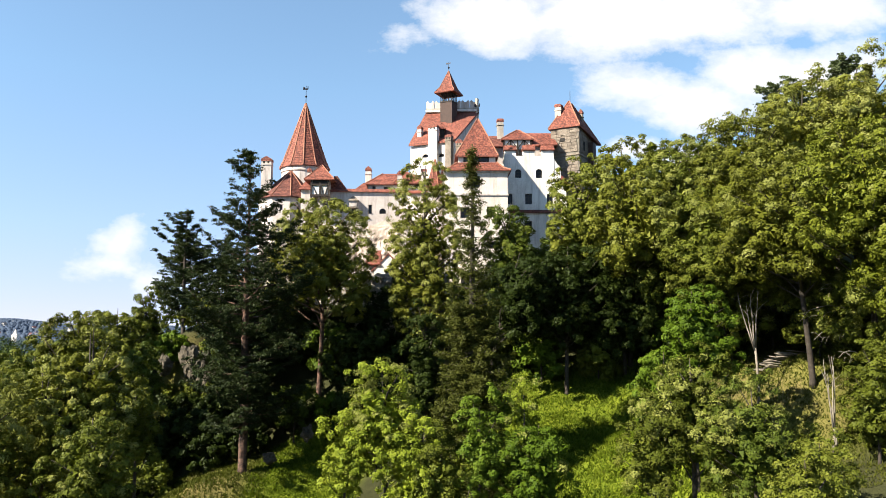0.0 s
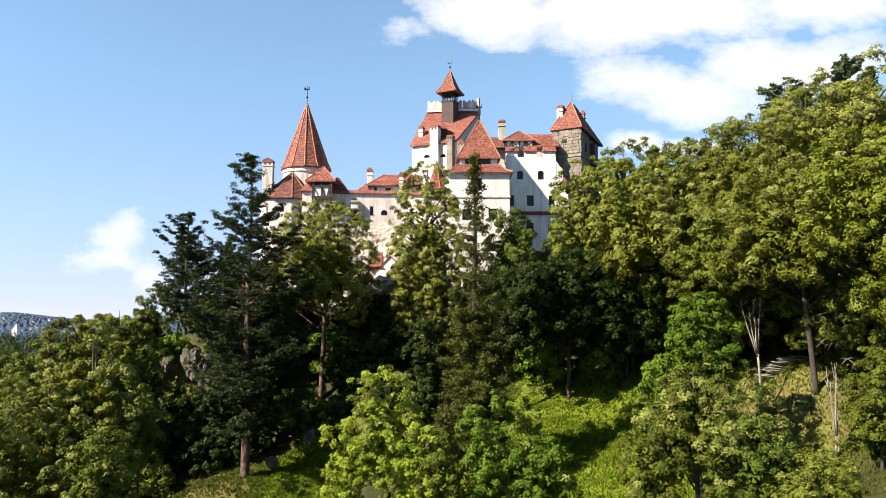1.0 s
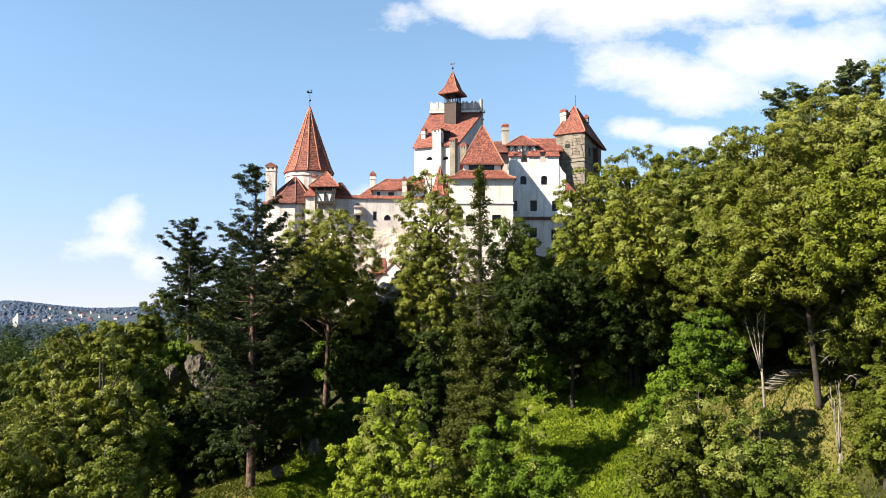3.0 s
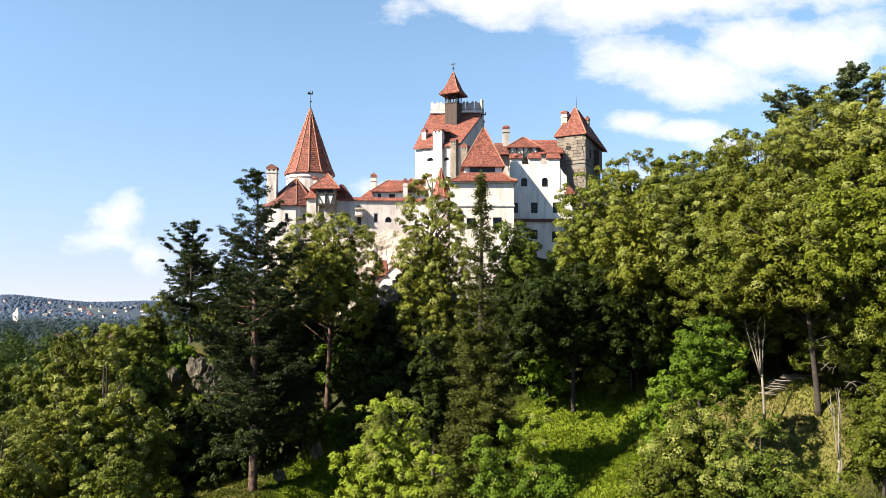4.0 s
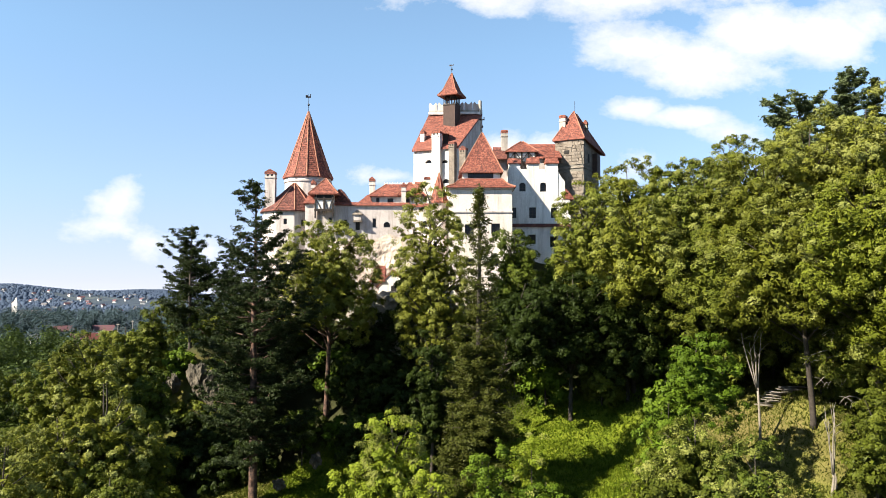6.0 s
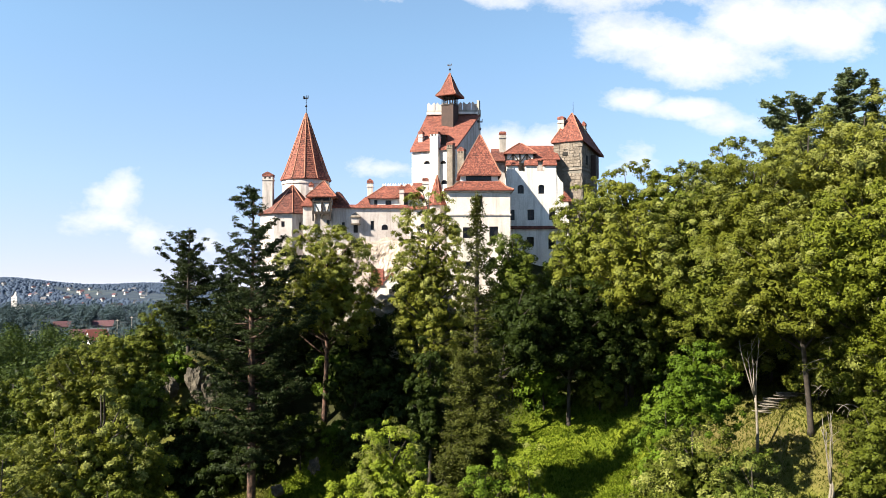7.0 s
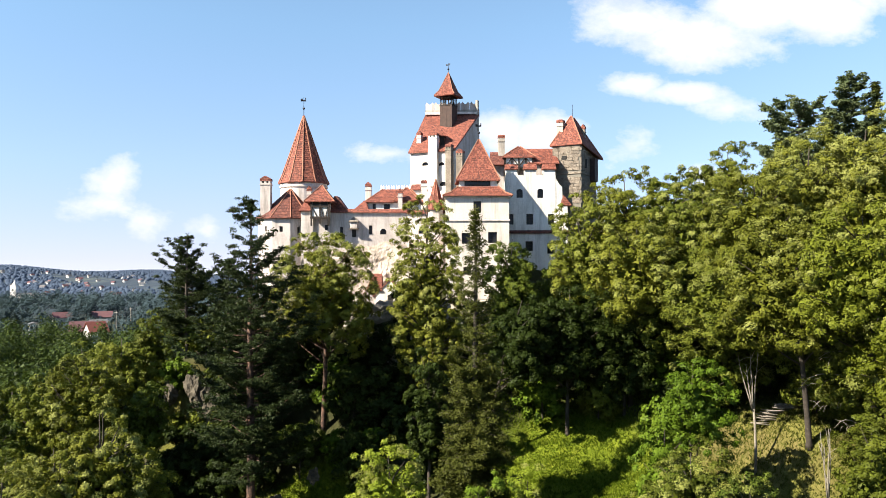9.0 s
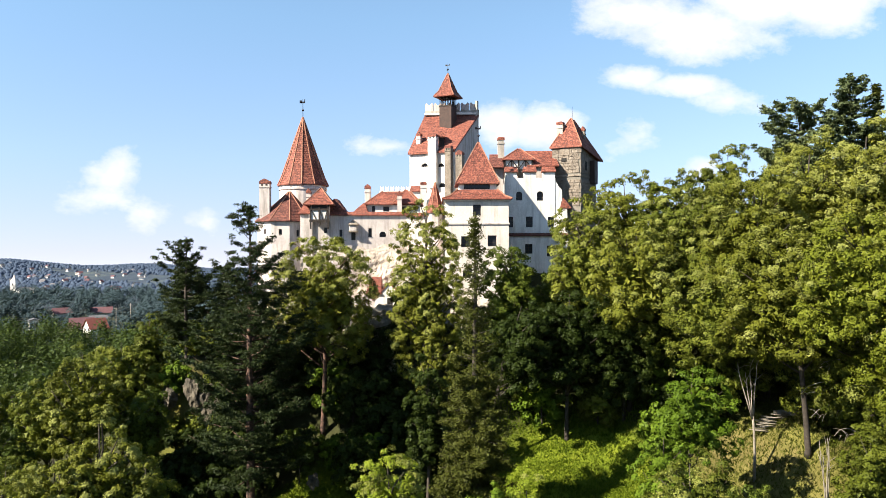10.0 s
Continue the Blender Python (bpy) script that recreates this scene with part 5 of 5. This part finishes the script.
for i, (x, y, top, r, cb, mat, tips, lab) in enumerate(NEAR):
    broad_tree(x, y, top, r, cb, mat, lab, 80 + i, leaf=0.135 if y < 56 else 0.16 if y < 68 else 0.21, tips=tips, clump=0.95 if y < 60 else 1.15, limbs=4)
# undergrowth: a few bushes built, then set all over the wooded slope
def bare(x, y):
    """Open grass: the clearing below the spreading tree, the dry bank beside it, the patch by the pine."""
    return (-2 < x < 21.5 and 50 < y < 72) or (5 < x < 16 and y < 79) or (23 < x < 36 and 57 < y < 71.5) or (-13 < x < 1 and 83 < y < 94) or (-28 < x < -12 and 48 < y < 70) or (-28 < x < -9 and 58 < y < 79)


rng = np.random.default_rng(3)
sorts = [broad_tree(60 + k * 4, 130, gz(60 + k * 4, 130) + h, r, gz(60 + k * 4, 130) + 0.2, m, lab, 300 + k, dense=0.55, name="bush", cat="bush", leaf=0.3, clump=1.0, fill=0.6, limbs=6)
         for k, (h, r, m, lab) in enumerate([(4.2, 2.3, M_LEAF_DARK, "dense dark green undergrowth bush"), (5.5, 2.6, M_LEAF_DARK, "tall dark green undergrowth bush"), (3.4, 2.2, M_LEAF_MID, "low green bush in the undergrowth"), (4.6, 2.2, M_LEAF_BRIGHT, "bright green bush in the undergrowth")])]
placed = []
SET = [(26, 73), (29.5, 74), (33, 74.5), (23.5, 74.5), (36.5, 72.5), (31, 77), (27, 77), (-11, 79), (-8, 78.5), (-5.5, 79.5), (-7, 82), (-10.5, 83), (-3.5, 88.5), (-20.5, 79), (-30, 85.5), (-27.2, 85.5), (-30.5, 82.5), (-26, 88.5), (-33, 90), (-28.5, 90.5), (-22, 89), (-17.5, 88.5), (2, 85), (6, 84.5)]
tries = 0
while len(placed) < 85 and tries < 6000:
    tries += 1
    x, y = SET[len(placed)] if len(placed) < len(SET) else (rng.uniform(-48, 46), rng.uniform(58, 93))
    if len(placed) >= len(SET) and (bare(x, y) or any(math.hypot(x - u, y - w) < 2.4 for u, w in placed) or (y > 89 and -26 < x < 17)):
        continue
    placed.append((x, y))
    k = int(rng.choice([0, 0, 1, 1, 2, 3])) if y > 70 else int(rng.choice([0, 2, 2, 3]))
    o = copy_thing(sorts[k], pose(x, y, gz(x, y) - 0.35, 0, 0, rng.uniform(0, 360)) @ Matrix.Diagonal((*[rng.uniform(0.8, 1.35)] * 3, 1)))
    o["group"] = "undergrowth bushes"


# ---- grass, dead wood ----
def blades(name, rng, n, x0, x1, y0, y1, tall, mat, label, keep):
    x, y = rng.uniform(x0, x1, n), rng.uniform(y0, y1, n)
    ok = np.array([keep(a, b) for a, b in zip(x, y)])
    x, y = x[ok], y[ok]
    n = len(x)
    h = tall * rng.uniform(0.5, 1.3, n)
    a = rng.uniform(0, np.pi, n)
    w = 0.06 * rng.uniform(0.6, 1.6, n)
    base = np.stack([x, y, terrain(x, y) - 0.03], 1)
    side = np.stack([np.cos(a) * w, np.sin(a) * w, 0 * w], 1)
    tip = base + np.stack([rng.normal(0, 0.14, n), rng.normal(0, 0.14, n), h], 1)
    v = np.stack([base - side, base + side, tip], 1).reshape(-1, 3)
    tagged(new(name, leaf_mesh(name, v, mat)), label, "grass", kind="stuff")


M_GRASS = leaves("meadow_grass", (0.0278, 0.0473, 0.0032), (0.0655, 0.0944, 0.0056), (0.1209, 0.1434, 0.0139), 0.3, 0.03, 0.4)
M_HAY = leaves("dry_grass", (0.0292, 0.0380, 0.0050), (0.0611, 0.0679, 0.0112), (0.1129, 0.1100, 0.0296), 0.3, 0.03, 0.4)
rng = np.random.default_rng(8)
blades("grass", rng, 60000, 0, 23, 54, 82, 0.27, M_GRASS, "long bright green meadow grass in the clearing", lambda x, y: True)
blades("grass", rng, 26000, 21, 42, 54, 76, 0.28, M_HAY, "dry yellowing grass on the bank", lambda x, y: True)
blades("grass", rng, 14000, -18.5, -8, 66, 80, 0.26, M_GRASS, "green grass beside the tall pine", lambda x, y: True)
blades("grass", rng, 18000, -29, -17, 58, 80, 0.26, M_HAY, "dry brownish grass round the pine", lambda x, y: True)


def snag(x, y, z1, forks, seed, label, split=0.55, thick=0.12, spread=0.3):
    """A bare dead tree: a pale upright stem that forks into long prongs with twigs."""
    rg = random.Random(seed)
    th = thing("dead_tree", label, "tree", at=pose(x, y, gz(x, y) - 0.3))
    H = z1 - gz(x, y)
    fork = Vector((rg.uniform(-0.15, 0.15), 0, H * split))
    bm = bmesh.new()
    tube(bm, [(0, 0, 0), (0.06, 0, H * split * 0.4), fork * 0.75 + Vector((0.08, 0, 0)), fork], [thick * 1.25, thick, thick * 0.9, thick * 0.8], 7)
    part("trunk", bm, M_DEADWOOD, th, smooth=True)
    for k in range(forks):
        bm = bmesh.new()
        side = -spread + (spread * 1.25) * k / max(1, forks - 1)
        L = (H - fork.z) * (1.0 if k == forks - 1 else rg.uniform(0.72, 0.98))
        pts = [fork + Vector((side * L * abs(f) ** 0.8 + rg.uniform(-0.06, 0.06), rg.uniform(-0.1, 0.1), L * f)) for f in (-0.04, 0.25, 0.5, 0.75, 1.0)]
        tube(bm, pts, [thick * 0.62, thick * 0.5, thick * 0.4, thick * 0.28, 0.015], 6)
        prong = part("limb", bm, M_DEADWOOD, th, smooth=True)
        for j in range(3):
            bm = bmesh.new()
            a = pts[1].lerp(pts[4], rg.uniform(0, 0.9))
            d = Vector((rg.uniform(-1, 1), rg.uniform(-0.6, 0.6), rg.uniform(0.3, 1.2))).normalized() * rg.uniform(0.7, 1.6)
            tube(bm, [a, a + d * 0.5 + Vector((0, 0, 0.12)), a + d], [0.03, 0.02, 0.008], 4)
            part("twig", bm, M_DEADWOOD, prong, smooth=True)


def fallen_limb(x, y, z, reach, drop, seed, thick=0.07):
    """A long bare crooked branch arching out sideways, with forks."""
    rg = random.Random(seed)
    bm = bmesh.new()
    pts = [Vector((reach * f, 0.4 * math.sin(f * 3), 0.9 * math.sin(f * 2.6) - drop * f * f + rg.uniform(-0.1, 0.1))) for f in (0, 0.2, 0.4, 0.6, 0.8, 1.0)]
    tube(bm, pts, [thick, thick * 0.85, thick * 0.7, thick * 0.55, thick * 0.4, 0.012], 6)
    ob = tagged(part("bare_branch", bm, M_DEADWOOD, None, smooth=True), "long bare crooked branch arching over the bank", "branch", "bare branches over the bank")
    ob.matrix_basis = pose(x, y, z)
    for j in range(6):
        a = pts[1].lerp(pts[5], rg.uniform(0, 0.85))
        d = Vector((math.copysign(rg.uniform(0.3, 1.2), reach), rg.uniform(-0.5, 0.5), rg.uniform(-0.9, 0.5)))
        bm = bmesh.new()
        tube(bm, [a, a + d * 0.5 + Vector((0, 0, 0.15)), a + d], [thick * 0.4, thick * 0.28, 0.008], 4)
        part("twig", bm, M_DEADWOOD, ob, smooth=True)


snag(27.3, 64.0, 22.9, 4, 1, "tall pale bare dead tree with forked stems", 0.54)
snag(30.4, 58.0, 17.4, 2, 2, "pale bare dead stems leaning over the bank", 0.3, 0.11, 0.12)
snag(30.9, 58.4, 16.6, 2, 3, "pale bare dead stems leaning over the bank", 0.25, 0.12, 0.1)
for k, (x, y, z, reach, drop) in enumerate([(34.0, 60.5, 20.6, -4.5, 1.2), (34.2, 60.0, 18.6, -3.9, 0.9), (35.0, 60.2, 22.2, -4.0, 0.2), (34.6, 59.5, 16.6, -2.6, 0.2)]):
    fallen_limb(x, y, z, reach, drop, 70 + k)
rg = random.Random(4)
for k in range(40):
    bm = bmesh.new()
    x, y = 31.6 + rg.uniform(-1.6, 1.6), 68.6 + rg.uniform(-1.0, 1.0)
    L, a = rg.uniform(1.6, 3.2), rg.uniform(-0.35, 0.25)
    d = Vector((math.cos(a), 0.25, math.sin(a) * 0.35 - 0.12)) * L
    z = gz(x, y) + 0.15 + 0.05 * (k % 8)
    tube(bm, [Vector((x, y, z)) - d / 2, Vector((x, y, z + 0.05)), Vector((x, y, z)) + d / 2], [0.05, 0.06, 0.04], 5)
    tagged(part("cut_branch", bm, M_DEADWOOD, None, smooth=True), "pale cut branch lying in a heap on the bank", "branch", "heap of cut branches")

# ---- valley ----
M_FAR = leaves("valley_woods", (0.0100, 0.0180, 0.0050), (0.0363, 0.0537, 0.0125), (0.0930, 0.1155, 0.0285), 0.2, 0.04, 0.35)
# the next two carry distance haze as a blue tint in the leaf colour
M_HAZED_MID = leaves("haze_tinted_village_woods", (0.0200, 0.0330, 0.0390), (0.0454, 0.0644, 0.0725), (0.0877, 0.1114, 0.1100), 0.12, 0.0, 0.2)
M_HAZED_FAR = leaves("distant_woods", (0.0418, 0.0583, 0.0869), (0.0549, 0.0728, 0.1064), (0.0768, 0.0996, 0.1296), 0.1, 0.0, 0.12)


HOMES = [(-147.4, 299.5), (-138.2, 292), (-175, 377), (-160, 341), (-193, 372), (-169, 303), (-129.4, 256), (-405, 695)]


def woods(name, rng, n, d0, d1, u0, u1, tall, quads, size, mat, label, sunward=0.0, clear=42):
    """Far trees as uneven heaps of leaf sprays, all one object."""
    y = np.sqrt(rng.uniform(d0 ** 2, d1 ** 2, n))
    x = y * rng.uniform(u0, u1, n)
    ok = np.ones(n, bool)
    for hx, hy in HOMES:
        ok &= ~((np.abs(x / y - hx / hy) < 7 / hy) & (y < hy + 10) & (y > hy - clear))
    x, y = x[ok], y[ok]
    n = len(x)
    z = terrain(x, y)
    h = tall * rng.uniform(0.6, 1.35, n)
    r = h * rng.uniform(0.26, 0.42, n)
    u = unit(rng, n * quads)
    f = rng.uniform(0.3, 0.5, (n * quads, 1))
    lobe = unit(rng, n * 9).reshape(n, 9, 3) * 0.58
    bulge = lobe[np.repeat(np.arange(n), quads), rng.integers(0, 9, n * quads)]
    c = np.repeat(np.stack([x, y, z + h * 0.55], 1), quads, 0)
    e = np.repeat(np.stack([r, r, h * 0.48], 1), quads, 0)
    pos = c + (bulge + u * f) * e
    v = leaf_quads(rng, pos, (u * 0.9 + np.array([0, 0, 0.35])) * (1 - sunward) + np.array(SUN_DIR) * sunward, size * rng.uniform(0.6, 1.4, n * quads), 0.8, 0.3 * (1 - 0.7 * sunward))
    tagged(new(name, leaf_mesh(name, v, mat)), label, "woods", kind="stuff")


rng = np.random.default_rng(9)
woods("valley_trees", rng, 170, 106, 230, -0.72, -0.30, 12, 780, 0.42, M_FAR, "dense dark green trees on the valley floor")
woods("valley_trees", rng, 800, 235, 640, -0.74, -0.28, 9, 190, 0.75, M_HAZED_MID, "green trees between the village houses, haze tinted into the leaves", 0.8)
woods("garden_shrubs", rng, 420, 225, 380, -0.58, -0.40, 3.0, 60, 0.5, M_HAZED_MID, "low green shrubs in the village gardens", 0.6, 7)


def far_crowns(name, rng, n, d0, d1, u0, u1, tall, mat, label):
    """Distant woods: many small uneven rounded crowns in patches, all one object."""
    y = np.sqrt(rng.uniform(d0 ** 2, d1 ** 2, n))
    x = y * rng.uniform(u0, u1, n)
    patch = np.sin(x * 0.017 + 2.0 * np.sin(y * 0.006)) + np.sin(y * 0.013 + x * 0.006) + rng.normal(0, 0.35, n)
    ok = patch + smooth01(900, 1350, y) * 1.3 > -0.35
    for hx, hy in HOMES:
        ok &= ~((np.abs(x / y - hx / hy) < 8 / hy) & (y < hy + 10) & (y > hy - 60))
    x, y = x[ok], y[ok]
    n = len(x)
    h = tall * rng.uniform(0.55, 1.4, n)
    r = h * rng.uniform(0.4, 0.75, n)
    seg, lev = 5, ((1.0, 0.0), (0.95, 0.5))
    a = np.arange(seg) * 2 * np.pi / seg
    verts = np.zeros((n, seg * len(lev) + 1, 3))
    for q, (w, z) in enumerate(lev):
        j = rng.uniform(0.65, 1.35, (n, seg))
        verts[:, q * seg:(q + 1) * seg, 0] = np.cos(a) * w * j * r[:, None]
        verts[:, q * seg:(q + 1) * seg, 1] = np.sin(a) * w * j * r[:, None]
        verts[:, q * seg:(q + 1) * seg, 2] = (z + rng.normal(0, 0.08, (n, seg)) * q) * h[:, None]
    verts[:, -1, 2] = h
    verts += np.stack([x, y, terrain(x, y) - 0.5], 1)[:, None, :]
    tri = []
    for i in range(seg):
        k = (i + 1) % seg
        tri += [(i, k, k + seg), (i, k + seg, i + seg), (i + seg, k + seg, 2 * seg)]
    faces = (np.array(tri)[None] + np.arange(n)[:, None, None] * verts.shape[1]).reshape(-1, 3)
    tagged(new(name, quick_mesh(name, verts.reshape(-1, 3), faces, mat, True)), label, "woods", kind="stuff")


far_crowns("distant_woods", rng, 16500, 600, 1700, -0.76, -0.15, 3.8, M_HAZED_FAR, "woods on the distant hills, tinted blue for haze")



def house(x, y, w, d, h, rise, turn, wall, tile, label):
    """A village house: walls, gabled roof, door-side windows."""
    z = gz(x, y) - 0.2
    th = thing("village_house", label, "house", "village houses", at=pose(x, y, z, 0, 0, turn))
    bm = bmesh.new()
    prof = [(-w / 2, 0), (w / 2, 0), (w / 2, h), (0, h + rise), (-w / 2, h)]
    rings(bm, [[(a, -d / 2, b) for a, b in prof], [(a, d / 2, b) for a, b in prof]])
    part("wall", bm, wall, th)
    for s in (-1, 1):
        bm = bmesh.new()
        o = w / 2 + 0.5
        pr = [(0, h + rise + 0.02), (s * o, h - rise / w + 0.02), (s * o, h - rise / w + 0.25), (0, h + rise + 0.27)]
        rings(bm, [[(a, yy, b) for a, b in pr] for yy in (-d / 2 - 0.5, d / 2 + 0.5)])
        part("roof", bm, tile, th)
    for s in (-0.25, 0.25):
        part("window", box(s * w - 0.5, s * w + 0.5, -d / 2 - 0.02, -d / 2 + 0.1, h * 0.45, h * 0.45 + 1.3), M_DARK, th)


# red roof tiles with distance haze put into the colour as a purple-grey cast
M_HAZETILE = mottled("haze_dulled_red_roofing", [(0.3, (0.07, 0.03, 0.035)), (0.7, (0.125, 0.058, 0.060))], 1.0)
M_REDTILE = mottled("bright_red_roofing", [(0.3, (0.13, 0.035, 0.026)), (0.7, (0.20, 0.065, 0.045))], 1.0)
M_SLATE = mottled("grey_roofing", [(0.3, (0.06, 0.058, 0.062)), (0.7, (0.10, 0.095, 0.10))], 1.0)
house(-147.4, 299.5, 6.0, 8.6, 2.3, 3.3, -62, M_CREAM, M_HAZETILE, "cream house with a broad red tile roof dulled for haze")
house(-138.2, 292.0, 6.4, 7.0, 2.3, 3.5, -40, M_WHITE, M_REDTILE, "white house with a bright red tile gable")
house(-175, 377, 5.0, 9.5, 2.4, 2.4, -66, M_CREAM, M_HAZETILE, "cream house with a long brown tile roof")
house(-160, 341, 4.0, 7.0, 2.0, 1.2, -64, M_CREAM, M_SLATE, "low cream outbuilding with a grey roof")
house(-193, 372, 5.0, 8.0, 2.3, 2.2, -50, M_CREAM, M_HAZETILE, "cream house with a brown tile roof")
house(-169, 303, 3.6, 3.6, 4.4, 0.5, 35, M_CREAM, M_SLATE, "tall narrow cream house with a low grey roof")
house(-129.4, 256, 2.8, 3.6, 1.7, 1.1, 30, M_WHITE, M_SLATE, "small white outbuilding beside the trees")
for x, y in ((-134, 301), (-139, 327)):
    bm = bmesh.new()
    z = gz(x, y)
    tube(bm, [(x, y, z - 0.3), (x, y, z + 9.5)], [0.13, 0.09], 6)
    add_box(bm, x - 0.7, x + 0.7, y - 0.05, y + 0.05, z + 8.6, z + 8.8)
    tagged(part("utility_pole", bm, M_GREY, None), "grey concrete utility pole among the village trees", "pole", "utility poles")
rg = random.Random(12)
for k in range(70):
    y = rg.uniform(640, 1250)
    house(y * rg.uniform(-0.64, -0.40), y, rg.uniform(3.2, 4.2), rg.uniform(4, 6), rg.uniform(2.6, 3.4), rg.uniform(1.3, 1.8), rg.uniform(-50, 100), M_WHITE, rg.choice([M_HAZETILE, M_SLATE, M_SLATE]), "small white village house on the far slope")
ch = thing("church", "white village church with a tall pointed tower", "church", at=pose(-405, 695, gz(-405, 695) - 0.2))
part("tower", box(-2.6, 2.6, -2.6, 2.6, 0, 11.5), M_WHITE, ch)
bm = bmesh.new()
rings(bm, [rect(0, 0, 2.9, 2.9, 11.5), rect(0, 0, 1.8, 1.8, 12.8), rect(0, 0, 0.08, 0.08, 17.5)])
part("spire", bm, M_CREAM, ch)
bm = bmesh.new()
prof = [(2.6, 0), (22, 0), (22, 3.0), (2.6, 3.0)]
rings(bm, [[(a, -3.5, b) for a, b in prof], [(a, 3.5, b) for a, b in prof]])
part("nave", bm, M_WHITE, ch)
bm = bmesh.new()
rings(bm, [[(2.6, s * 4.0, 3.0), (22.4, s * 4.0, 3.0), (22.4, 0, 5.6), (2.6, 0, 5.6)] for s in (-1, 1)])
part("roof", bm, M_SLATE, ch)
part("window", box(-0.6, 0.6, -2.63, -2.5, 7.5, 9.5), M_DARK, ch)
